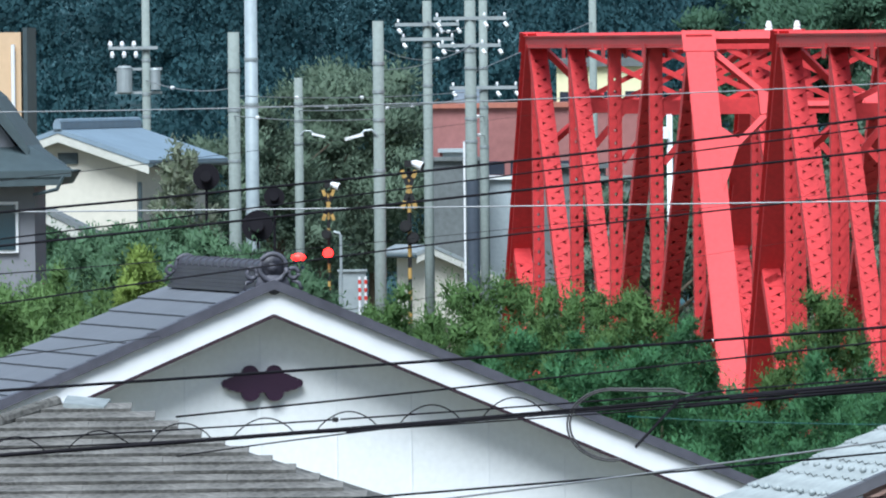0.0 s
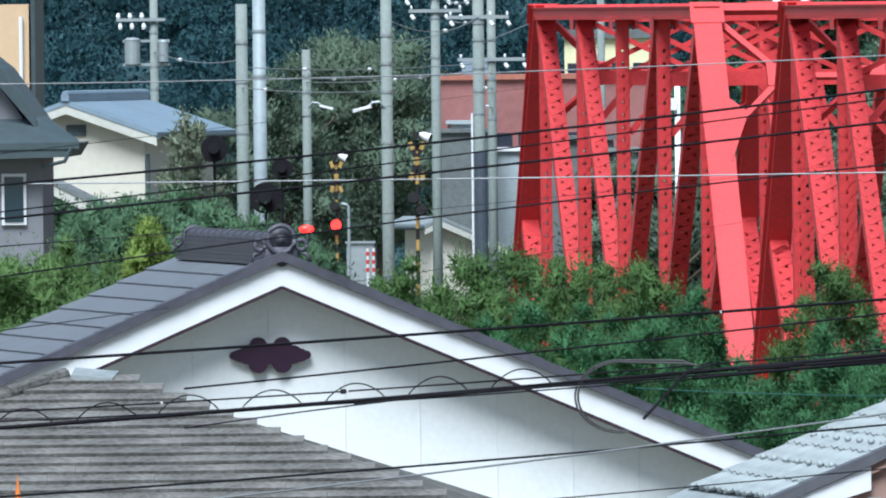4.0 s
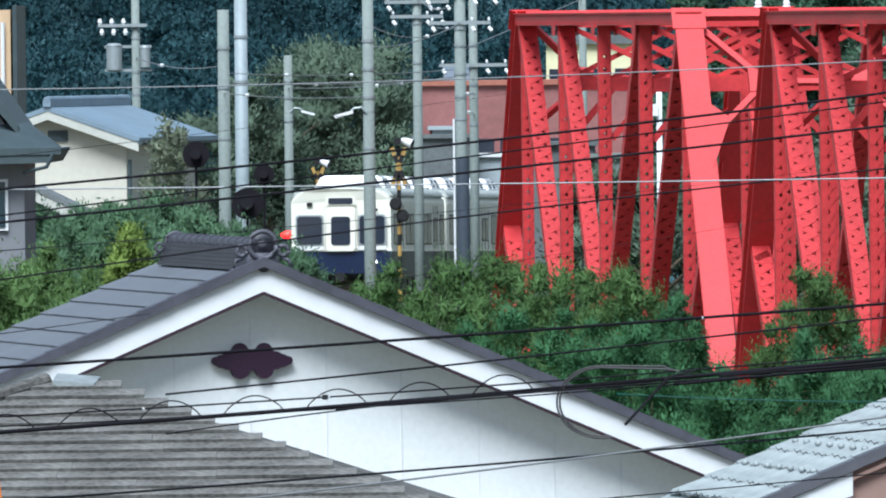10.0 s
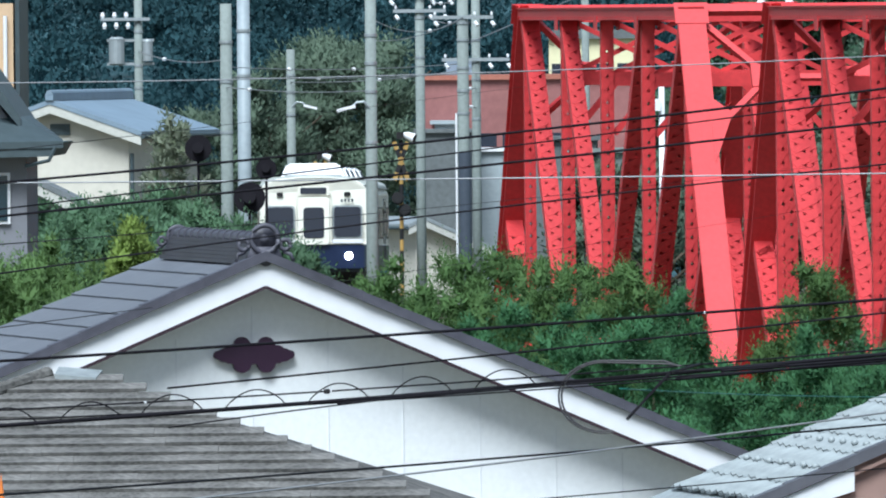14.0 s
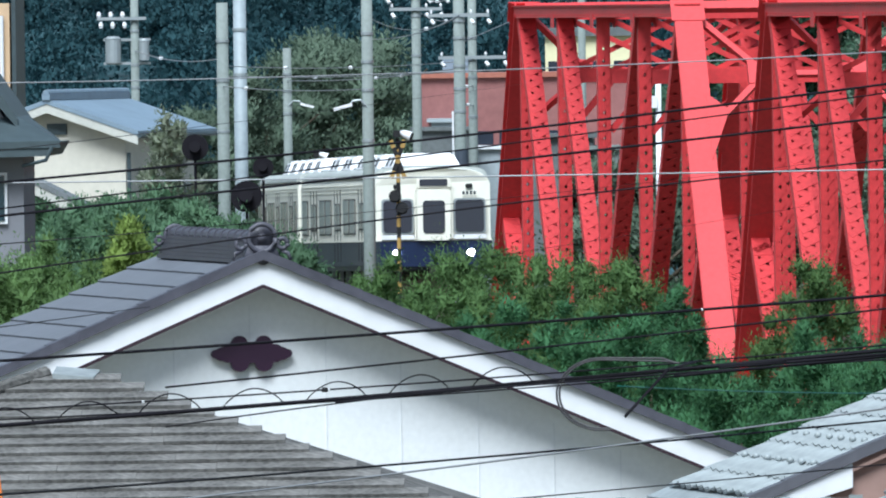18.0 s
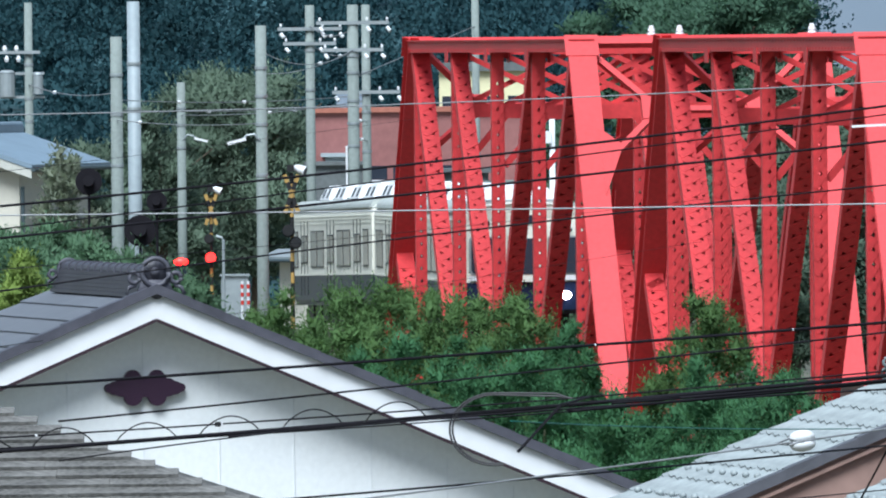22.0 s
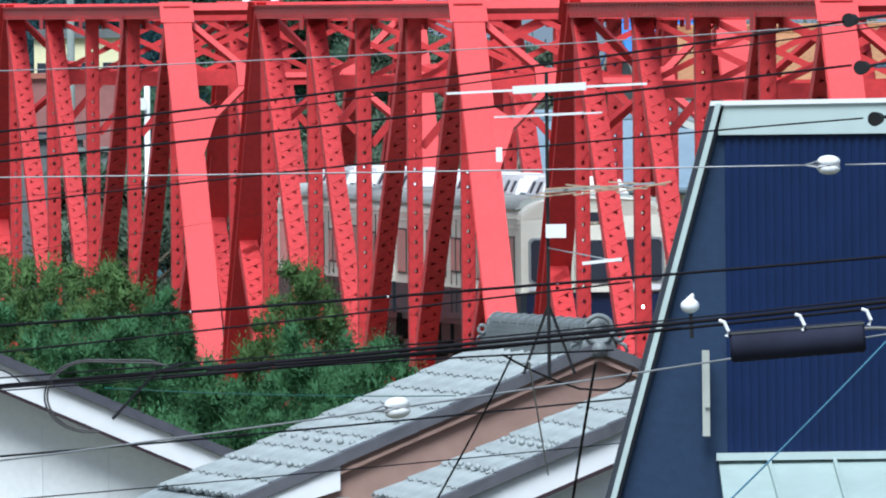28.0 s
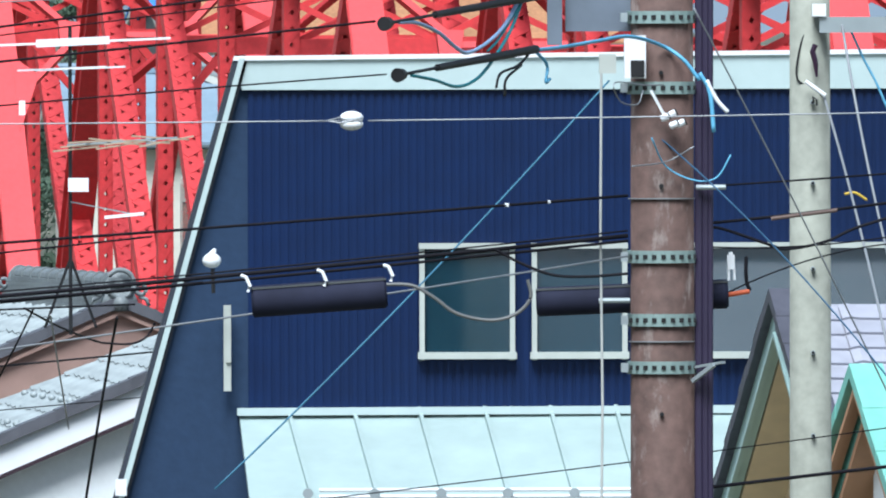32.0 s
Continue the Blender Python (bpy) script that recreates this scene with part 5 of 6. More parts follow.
BK, GR = "black sheathed overhead cable", "thin grey steel overhead wire"
for a, b, c, r, r1, th, m in (((-1780, 312), (-300, 173), (726, 43), 104, 108, 5, CABLE), ((-1780, 362), (-300, 190), (1150, 5), 104, 110, 3, CABLE), ((-1780, 373), (-300, 229), (726, 122), 105, 108, 5, CABLE),
                              ((-1780, 306), (-300, 304), (685, 298), 106, 106, 3, CABLE_G), ((713, 298), (1170, 293), (1750, 284), 106, 106, 3, CABLE_G), ((-1780, 420), (-1000, 363), (-255, 291), 108, 440, 3, CABLE), ((-1780, 478), (-600, 334), (746, 216), 107, 108, 3.5, CABLE),
                              ((-1780, 572), (-1000, 473), (-255, 365), 108, 440, 2.5, CABLE), ((-1780, 626), (-300, 537), (1172, 432), 106, 111, 6, CABLE), ((-1400, 672), (-600, 597), (330, 502), 107, 109, 4, CABLE),
                              ((-1780, 741), (-300, 637), (1172, 503), 108, 111, 8.5, CABLE), ((-500, 664), (300, 596), (1172, 512), 108.1, 111, 6, CABLE), ((-420, 650), (0, 620), (420, 584), 108.2, 109, 6, CABLE), ((-1780, 712), (-300, 627), (1172, 494), 108.3, 111, 3.5, CABLE), ((-1780, 728), (-600, 671), (330, 594), 108.6, 110, 3, CABLE), ((-1100, 702), (-300, 648), (300, 622), 108.4, 109, 4, CABLE),
                              ((-1780, 863), (-600, 785), (335, 706), 109, 150, 5, CABLE), ((-1780, 910), (-300, 748), (1172, 539), 107, 111, 4, CABLE_G), ((-1780, 946), (-600, 863), (330, 785), 109, 150, 3, CABLE), ((-1780, 129), (-300, 102), (1170, 18), 108, 110, 2.5, CABLE_G),
                              ((-1780, 258), (-1200, 196), (-760, 143), 108, 480, 2.5, CABLE), ((-1400, 742), (-1000, 694), (-300, 640), 107.6, 108, 3, CABLE), ((-600, 680), (-300, 695), (20, 700), 110, 130, 2.5, mat("teal_rope", (0.02, 0.18, 0.14), 0.6))):
    wire(a, b, c, r, th, m, BK if m is not CABLE_G else GR, r1)
# right of the poles
for a, b, c, r, r1, th, m in (((1240, 420), (1480, 405), (1750, 385), 112, 113, 4, CABLE), ((1240, 488), (1500, 462), (1750, 430), 112, 113, 6, CABLE), ((1240, 958), (1480, 930), (1750, 900), 112, 113, 7, CABLE), ((560, 975), (1000, 925), (1700, 835), 112, 114, 2.5, CABLE),
                              ((1240, 518), (1480, 522), (1750, 485), 112, 113, 3, CABLE), ((1345, 606), (1500, 545), (1750, 515), 112.22, 113, 3, CABLE), ((1290, 100), (1460, 430), (1640, 800), 111, 112, 3, CABLE_G), ((1515, 240), (1560, 400), (1640, 740), 124.95, 123, 5, CABLE_G), ((1552, 130), (1580, 290), (1660, 640), 124.8, 123, 5, CABLE_G),
                              ((1230, 330), (1340, 430), (1690, 830), 111.85, 111.5, 3, mat("blue_cable", (0.03, 0.1, 0.19), 0.5)), ((440, 950), (760, 635), (1140, 228), 111, 111.85, 3.5, mat("sky_blue_rope", (0.04, 0.16, 0.26), 0.6))):
    wire(a, b, c, r, th, m, "thin overhead cable near the utility poles", r1)
bm = B()
tube(bm, [spot(1126, 215, 111), spot(1124, 500, 111), spot(1127, 800, 111), spot(1122, 1200, 111)], 0.0065, 8)
tagged(new("hanging_cable", mesh_of(bm, "hanging_cable", mat("pale_grey_cable", (0.5, 0.5, 0.48), 0.6))), "pale grey cable hanging straight down", "cable")
for a, b, c, th in (((120, 630), (60, 760), (-90, 1010), 4), ((268, 645), (245, 760), (205, 1010), 5), ((150, 640), (165, 740), (182, 842), 3), ((104, 628), (170, 668), (240, 690), 4)):
    bm = B()
    n = 16
    pts = []
    for i in range(n + 1):
        t = i / n
        pts.append(spot(a[0] * (1 - t) ** 2 + 2 * b[0] * t * (1 - t) + c[0] * t * t, a[1] * (1 - t) ** 2 + 2 * b[1] * t * (1 - t) + c[1] * t * t, 109 + 2 * t))
    tube(bm, pts, th * TICK * 55, 6)
    tagged(new("service_wire", mesh_of(bm, "service_wire", CABLE if th != 3 else CABLE_G)), "dark service wire dropping from the cable bundle", "cable", "service wires")
bm = B()
tube(bm, eased([spot(u, d, 109) for u, d in ((240, 690), (290, 692), (320, 680), (335, 655))]), 0.006, 6)
tagged(new("slack_loop", mesh_of(bm, "slack_loop", CABLE)), "slack black cable loop under the bundle", "cable")

# thin lines between the far poles
for a, b, c, r, r1 in (((-1291, 104), (-1050, 110), (-849, 100), 545, 600), ((-1291, 122), (-1050, 126), (-849, 118), 545, 600), ((-1177, 132), (-1000, 128), (-849, 110), 690, 600), ((-1035, 60), (-950, 52), (-872, 20), 500, 590), ((-1035, 20), (-950, 45), (-872, 22), 500, 590),
                       ((-872, 70), (-800, 40), (-655, -20), 590, 600), ((-948, 8), (-900, 30), (-849, 10), 600, 600), ((-1291, 140), (-1150, 150), (-1035, 148), 545, 500), ((-872, 140), (-860, 146), (-849, 145), 590, 600), ((-872, 170), (-860, 178), (-849, 180), 590, 600), ((-948, -25), (-905, -5), (-872, -20), 600, 590), ((-1446, 75), (-1360, 95), (-1291, 90), 575, 545)):
    wire(a, b, c, r, 1.8, CABLE_G, GR, r1)
for b, d in ((-1065, 110), (-1128, 124), (-1020, 148), (-860, 146), (-858, 178), (-1180, 106), (-975, 126), (-1400, 90), (-930, 40), (-895, 22), (-1250, 140), (-910, -8)):
    d, r = on_wire(b, d, True)
    ball_insulator(b, d, r, 0.055)

# loops of slack cable clipped along the bundle
for i in range(7):
    u0 = -1740 + i * 147
    bm = B()
    pts = []
    for j in range(13):
        t = j / 12
        u = u0 + t * 108
        base = 741 + (u + 1780) * -0.07
        dw, rw = on_wire(u, base)
        pts.append(spot(u, dw - 1 - 30 * math.sin(math.pi * t) ** 0.8, rw))
    tube(bm, pts, 0.0035, 5)
    tagged(new("cable_hanger", mesh_of(bm, "cable_hanger", CABLE)), "thin black spiral hanger looped over the bundle", "cable hanger", "hangers on the bundle")
for du, nm in ((0, 0), (5, 1)):
    bm = B()
    rw = on_wire(-500, 648)[1]
    pts = [spot(-495 + du, on_wire(-495, 640)[0], rw), spot(-520 + du, 632 + du, rw)]
    for j in range(19):
        a = math.radians(92 + j * 10.5)
        pts.append(spot(-628 + (80 - du) * math.cos(a), 694 - (64 - du * 0.6) * math.sin(a), rw))
    tube(bm, pts, 0.005, 8)
    tagged(new("cable_coil", mesh_of(bm, "cable_coil", mat("grey_coiled_cable", (0.055, 0.053, 0.058), 0.6))), "slack loop of grey cable hung from the bundle", "cable")
bm = B()
tube(bm, [spot(-460, *on_wire(-460, 640)), spot(-510, 652, 107.6), spot(-588, 735, 107.6)], 0.0075, 8)
tagged(new("cable_end", mesh_of(bm, "cable_end", CABLE)), "short black cable end hanging from the bundle", "cable")
# clamps and white tags on the cables
rnd = random.Random(8)
for u, d, s in ((-1118, 672, 9), (-1113, 683, 6), (958, 446, 7), (1032, 440, 6), (-100, 525, 5), (-450, 549, 5), (-1440, 690, 4), (200, 505, 4), (-1536, 737, 5)):
    p = spot(u, *on_wire(u, d))
    bm = B()
    k = s * TICK * 106
    box(bm, (0, 0, 0), (k * 1.3, k, k))
    bmesh.ops.bevel(bm, geom=list(bm.edges), offset=k * 0.2, segments=1, affect="EDGES")
    o = new("cable_clamp", mesh_of(bm, "cable_clamp", TRIM if s < 8 else BLACK))
    o.matrix_world = Matrix.Translation(p)
    tagged(o, "small clamp on an overhead cable", "cable clamp", "clamps on the cables")


ball_insulator(684, 298, 106, 21 * TICK * 106)
ball_insulator(-84, *on_wire(-84, 716), 24 * TICK * 107, -0.1)


# dead-end clamps and sleeves near the brown pole
def reach(u):
    """Range of the fittings between the sleeves and the poles."""
    return 124.9 if u > 1440 else 111.8 if u > 1231 else 108 + max(0, u - 746) / 485 * 3.8


def sleeve(u0, d0, u1, d1, bell):
    r = reach(u0)
    o = thing("dead_end_clamp", Matrix.Translation(spot(u0, d0, r)), "black dead-end clamp with a bell cover on a cable", "cable clamp", "dead-end clamps")
    v = spot(u1, d1, reach(u1)) - spot(u0, d0, r)
    n = v.normalized()
    k = TICK * r
    bm = B()
    tube(bm, [n * -bell * k, n * -bell * 0.3 * k, n * bell * 0.6 * k, n * bell * k], bell * k, 16, bell * k * 0.75)
    part("bell_cover", bm, BLACK, o)
    bm = B()
    tube(bm, [n * bell * k, v * 0.25, v * 0.3], 3 * k, 8)
    part("link", bm, BLACK, o)
    bm = B()
    tube(bm, [v * 0.27, v * 0.6, v], 6.5 * k, 12, 8 * k)
    part("sleeve", bm, BLACK, o)


sleeve(746, 126, 1060, 70, 13)
sleeve(770, 217, 1010, 172, 13)
sleeve(726, 42, 1000, 10, 13)
PAL_B = mat("pale_blue_cable", (0.3, 0.42, 0.62), 0.5)
TEAL = mat("teal_cable", (0.03, 0.24, 0.28), 0.5)
SKYB = mat("sky_blue_cable", (0.12, 0.38, 0.58), 0.5)
for m, th, pts in ((PAL_B, 7, ((768, 124), (800, 125), (838, 142), (868, 168), (890, 178), (925, 160), (955, 130), (978, 90))), (TEAL, 6, ((790, 218), (830, 226), (870, 238), (905, 225), (935, 190), (965, 140), (985, 90))), (TEAL, 5, ((985, 90), (960, 130), (940, 160), (925, 175))),
                   (SKYB, 7, ((1010, 174), (1060, 168), (1120, 158), (1175, 150), (1230, 165), (1270, 190), (1300, 228))), (SKYB, 6, ((1010, 176), (1030, 200), (1028, 230), (1035, 225))), (SKYB, 5, ((1562, 128), (1590, 190), (1612, 232), (1632, 278))), (mat("yellow_tie", (0.6, 0.4, 0.05), 0.5), 5, ((1556, 430), (1575, 428), (1596, 441))), (BLACK, 4, ((1496, 120), (1478, 170), (1472, 223), (1495, 240), (1518, 255))), (SKYB, 8, ((1300, 215), (1318, 250), (1325, 320))), (TRIM, 8, ((1312, 228), (1330, 262), (1350, 285))),
                   (BLACK, 5, ((1005, 172), (980, 200), (948, 215), (940, 240))), (BLACK, 5, ((985, 200), (958, 225), (955, 255))), (SKYB, 3, ((1215, 330), (1240, 380), (1290, 405), (1330, 400), (1355, 360))), (CABLE_G, 2.5, ((1180, 380), (1240, 372), (1290, 345))), (CABLE_G, 2.5, ((1236, 236), (1200, 236), (1150, 232), (1160, 265), (1190, 270), (1200, 245)))):
    bm = B()
    tube(bm, eased([spot(u, d, reach(u)) for u, d in pts]), th * TICK * 55, 8)
    tagged(new("jumper_cable", mesh_of(bm, "jumper_cable", m, True)), "bent insulated jumper cable at the pole top", "cable", "jumper cables")

BAND = mat("greenish_galvanised_band", (0.27, 0.36, 0.345), 0.5, 0.3, grain=0.15)
# the brown pole and its fittings
o, p, w = pole(1233.5, 112, -200, 118, CONC_B, "brown-stained concrete utility pole with drilled steel bands")
k = 112 * TICK
for d in (116, 241, 540, 652, 736):
    z = EYE - d * k
    bm = B()
    tube(bm, [(0, 0, z - 11 * k), (0, 0, z + 11 * k)], w * 1.06, 24)
    bd = part("steel_band", bm, BAND, o, "galvanised drilled steel band")
    for i in range(9):
        a = -math.pi / 2 + (i - 4) * 0.27
        bm = B()
        box(bm, (math.cos(a) * w * 1.055, math.sin(a) * w * 1.055, z), (8 * k, 0.012, 8 * k), None)
        part("hole", bm, BLACK, bd)
    bm = B()
    box(bm, (-w * 1.15, -0.05, z), (0.035, 0.08, 16 * k))
    part("band_lug", bm, GALV, bd)
for d in (437, 690):
    bm = B()
    tube(bm, [(0, 0, EYE - d * k - k), (0, 0, EYE - d * k + k)], w * 1.03, 24)
    part("tie_wire", bm, CABLE_G, o, "thin pale tie wire round the pole")
for d in (414, 818, 214):
    bm = B()
    tube(bm, [(-0.01, -w * 1.0 - 0.012, EYE - d * k), (-0.01, -w * 0.9, EYE - d * k)], 0.011, 10)
    part("bolt_hole", bm, BLACK, o)
for x0, rr in ((w + 0.018, 0.022), (w + 0.05, 0.018), (w + 0.075, 0.014)):
    bm = B()
    tube(bm, [(x0, -0.05, 2), (x0 + 0.008, -0.05, 5), (x0 - 0.006, -0.05, 8), (x0 + 0.004, -0.05, 12)], rr, 10)
    part("riser_cable", bm, mat("dark_violet_cable", (0.03, 0.022, 0.05), 0.5), o)
bm = B()
box(bm, (-50 * k, -0.2, EYE - 186 * k), (38 * k, 0.08, 76 * k))
bx = part("junction_box", bm, TRIM, o, "white junction box with a dark window")
bm = B()
box(bm, (-46 * k, -0.245, EYE - 207 * k), (24 * k, 0.02, 30 * k))
part("box_window", bm, BLACK, bx)
bm = B()
box(bm, (-98 * k, -0.15, EYE - 198 * k), (30 * k, 0.06, 34 * k))
part("pale_bracket", bm, ALU, o)
for x, d in ((2, 293), (15, 287), (18, 306), (31, 303)):
    c, e = Vector((x * k, -w - 0.06, EYE - d * k)), Vector((7 * k, 0, 3 * k))
    bm = B()
    tube(bm, [c - e, c - e * 0.6, c + e * 0.6, c + e], 6.5 * k, 14)
    bmesh.ops.bevel(bm, geom=bm.edges[:], offset=0.004, segments=2, affect="EDGES")
    sp_ = part("spool_insulator", bm, TRIM, o, "white porcelain spool insulator", smooth=True)
    bm = B()
    tube(bm, [c + e * 0.95 - Vector((0, 0.002, 0)), c + e * 1.25 - Vector((0, 0.002, 0))], 7 * k, 12)
    part("washer", bm, BLACK, sp_)
bm = B()
bar(bm, (-22 * k, -w - 0.04, EYE - 245 * k), (2 * k, -w - 0.06, EYE - 290 * k), 0.012, 0.012)
part("insulator_link", bm, TRIM, o)
bm = B()
box(bm, (-110 * k, 0.1, EYE - 110 * k), (120 * k, 0.1, 62 * k)), box(bm, (-190 * k, 0.0, EYE - 110 * k), (26 * k, 0.08, 110 * k))
part("grey_plate", bm, PLATE, o, "blue-grey steel equipment plate")
bm = B()
bar(bm, (w, -0.1, EYE - 735 * k), (w + 46 * k, -0.22, EYE - 726 * k), 0.03, 0.012), bar(bm, (w - 0.02, -0.1, EYE - 760 * k), (w + 30 * k, -0.2, EYE - 730 * k), 0.02, 0.02)
part("step_bracket", bm, GALV, o)
bm = B()
tube(bm, [(w, -0.1, EYE - 417 * k), (w + 52 * k, -0.12, EYE - 417 * k)], 0.014, 10)
part("step_bolt", bm, GALV, o)
bm = B()
tube(bm, [(-w - 55 * k, -0.1, EYE - 617 * k), (-w, -0.1, EYE - 617 * k)], 0.014, 10)
part("step_bolt", bm, GALV, o)


# black splice closures on the bundle
def closure(u, d, r, length, dia, tilt, hooks):
    k = r * TICK
    o = thing("splice_closure", Matrix.Translation(spot(u, d, r)) @ Matrix.Rotation(tilt, 4, "Y"), "black cylindrical cable splice closure hung from the bundle", "splice closure", "splice closures")
    bm = B()
    tube(bm, [(-length / 2 * k, 0, 0), (-length * 0.46 * k, 0, 0), (length * 0.46 * k, 0, 0), (length / 2 * k, 0, 0)], dia / 2 * k, 28)
    bmesh.ops.bevel(bm, geom=[e for e in bm.edges if abs(e.verts[0].co.x - e.verts[1].co.x) < 1e-5], offset=0.008, segments=2, affect="EDGES")
    part("shell", bm, CLOSE, o, smooth=True)
    bm = B()
    bar(bm, (-length / 2 * k, -dia * 0.3 * k, dia * 0.42 * k), (length / 2 * k, -dia * 0.3 * k, dia * 0.42 * k), 0.02, 0.01)
    part("seam_flange", bm, mat("dull_grey_plastic", (0.07, 0.075, 0.08), 0.5), o)
    for x in hooks:
        bm = B()
        tube(bm, [(x * k, -dia * 0.4 * k, dia * 0.35 * k), ((x + 4) * k, -dia * 0.45 * k, dia * 0.5 * k), ((x - 2) * k, -dia * 0.4 * k, dia * 0.8 * k), ((x - 10) * k, -dia * 0.3 * k, dia * 0.86 * k)], 0.009, 8)
        part("hook", bm, TRIM, o, "white plastic hook")
    return o


closure(626, 610, 109.8, 240, 56, -0.07, (-125, 10, 128))
o = closure(1180, 613, 112.22, 340, 52, -0.04, ())
k = 112.22 * TICK
bm = B()
tube(bm, [(168 * k, 0, -2 * k), (208 * k, 0, 3 * k)], 4.5 * k, 10)
part("cable_seal", bm, mat("orange_heat_sleeve", (0.5, 0.09, 0.03), 0.6), o, "orange sleeve on the outgoing cable")
bm = B()
box(bm, (177 * k, -0.03, 56 * k), (13 * k, 0.03, 26 * k)), box(bm, (177 * k, -0.03, 71 * k), (7 * k, 0.02, 6 * k))
for x in (172, 182):
    box(bm, (x * k, -0.03, 34 * k), (4 * k, 0.02, 20 * k))
part("wire_clip", bm, TRIM, o, "white plastic wire clip")
bm = B()
tube(bm, eased([(205 * k, 0, 64 * k), (203 * k, -0.01, 40 * k), (204 * k, 0, 18 * k), (209 * k, 0, 4 * k)]), 3.4 * k, 8)
part("drop_lead", bm, CABLE, o)
bm = B()
tube(bm, eased([spot(u, d, 112.6) for u, d in ((1316, 488), (1343, 492), (1422, 519), (1457, 527), (1523, 514), (1571, 492), (1640, 470))]), 2.6 * k, 8)
tagged(new("slack_cable", mesh_of(bm, "slack_cable", CABLE)), "slack black cable drooping between the poles", "cable")
bm = B()
tube(bm, [spot(u, d, 111.9) for u, d in ((1426, 473.5), (1480, 466.5), (1543, 458.5))], 3.6 * k, 10)
tagged(new("cable_cover", mesh_of(bm, "cable_cover", mat("tan_cable_cover", (0.11, 0.07, 0.06), 0.6, grain=0.25))), "tan protective cover slipped over an overhead cable", "cable cover")
bm = B()
tube(bm, eased([spot(u, d, 110) for u, d in ((735, 588), (790, 590), (830, 612), (870, 640), (930, 652), (975, 640), (1000, 612), (995, 580))]), 0.009, 8)
tagged(new("closure_tail", mesh_of(bm, "closure_tail", mat("grey_sheath", (0.14, 0.14, 0.14), 0.5))), "grey cable tail looping between the splice closures", "cable")
bm = B()
tube(bm, eased([spot(u, d, 110) for u, d in ((940, 528), (985, 552), (1040, 572), (1100, 575), (1172, 570))]), 0.007, 8)
tagged(new("closure_tail", mesh_of(bm, "closure_tail", CABLE)), "black cable tail beside the bundle", "cable")

# the grey pole
o, p, w = pole(1495, 125, -200, 76, CONC_L, "pale beige-grey slender concrete utility pole")
k = 125 * TICK
for d in (267, 410, 562, 710, 857):
    bm = B()
    tube(bm, [(0.01, -w - 0.03, EYE - d * k), (0.01, -w * 0.9, EYE - d * k)], 0.013, 10)
    b_ = part("bolt", bm, GALV, o)
    bm = B()
    tube(bm, [(0.01, -w - 0.034, EYE - d * k), (0.01, -w - 0.02, EYE - d * k)], 0.009, 8)
    part("bolt_socket", bm, BLACK, b_)
bm = B()
box(bm, (90 * k, -w - 0.05, EYE - 130 * k), (150 * k, 0.08, 28 * k))
part("crossarm", bm, GALV, o)
bm = B()
box(bm, (14 * k, -w - 0.06, EYE - 104 * k), (24 * k, 0.1, 22 * k))
part("cutout_switch", bm, TRIM, o, "white fuse cutout")
bm = B()
tube(bm, [(-10 * k, -w - 0.05, EYE - 230 * k), (25 * k, -w - 0.06, EYE - 255 * k)], 0.012, 8)
part("cutout_arm", bm, TRIM, o)
bm = B()
tube(bm, [(8 * k, -w - 0.05, EYE - 165 * k), (3 * k, -w - 0.05, EYE - 178 * k), (8 * k, -w - 0.05, EYE - 196 * k)], 5 * k, 8)
tube(bm, [(8 * k, -w - 0.05, EYE - 196 * k), (10 * k, -w - 0.05, EYE - 222 * k)], 5 * k, 8, 2 * k)
part("fuse_link", bm, CREST, o)
bm = B()
tube(bm, [(5 * k, -w - 0.07, EYE - 267 * k), (3 * k, -w - 0.09, EYE - 258 * k), (9 * k, -w - 0.1, EYE - 262 * k), (10 * k, -w - 0.08, EYE - 272 * k)], 1.8 * k, 8)
part("hook_bolt", bm, BLACK, o)

# wall lamp, box and long plate on the navy house
p = spot(436, 545, 139.5)
o = thing("wall_lamp", Matrix.Translation(p), "white bowl lamp on a black post", "lamp")
bm = B()
bmesh.ops.create_uvsphere(bm, u_segments=16, v_segments=10, radius=0.058, matrix=Matrix.Diagonal((1, 1, 0.8, 1)))
tube(bm, [(0, 0, 0.03), (0.02, 0, 0.075)], 0.03, 10, 0.008)
part("shade", bm, TRIM, o)
bm = B()
tube(bm, [(0.005, 0, -0.05), (0.01, 0, -0.2)], 0.012, 8)
part("stem", bm, BLACK, o)
bm = B()
k = 139.9 * TICK
box(bm, (0, 0, 0), (13 * k, 0.05, 152 * k)), box(bm, (2 * k, -0.02, 10 * k), (9 * k, 0.05, 70 * k))
o = new("wall_plate", mesh_of(bm, "wall_plate", ALU))
o.matrix_world = Matrix.Translation(spot(463, 700, 139.9))
tagged(o, "long narrow pale metal plate on the slate wall", "wall plate")
bm = B()
box(bm, (0, 0, 0), (0.07, 0.12, 0.1))
o = new("gutter_box", mesh_of(bm, "gutter_box", TRIM))
o.matrix_world = Matrix.Translation(spot(274, 946, 139.8))
tagged(o, "small pale box at the foot of the slanting edge", "box")
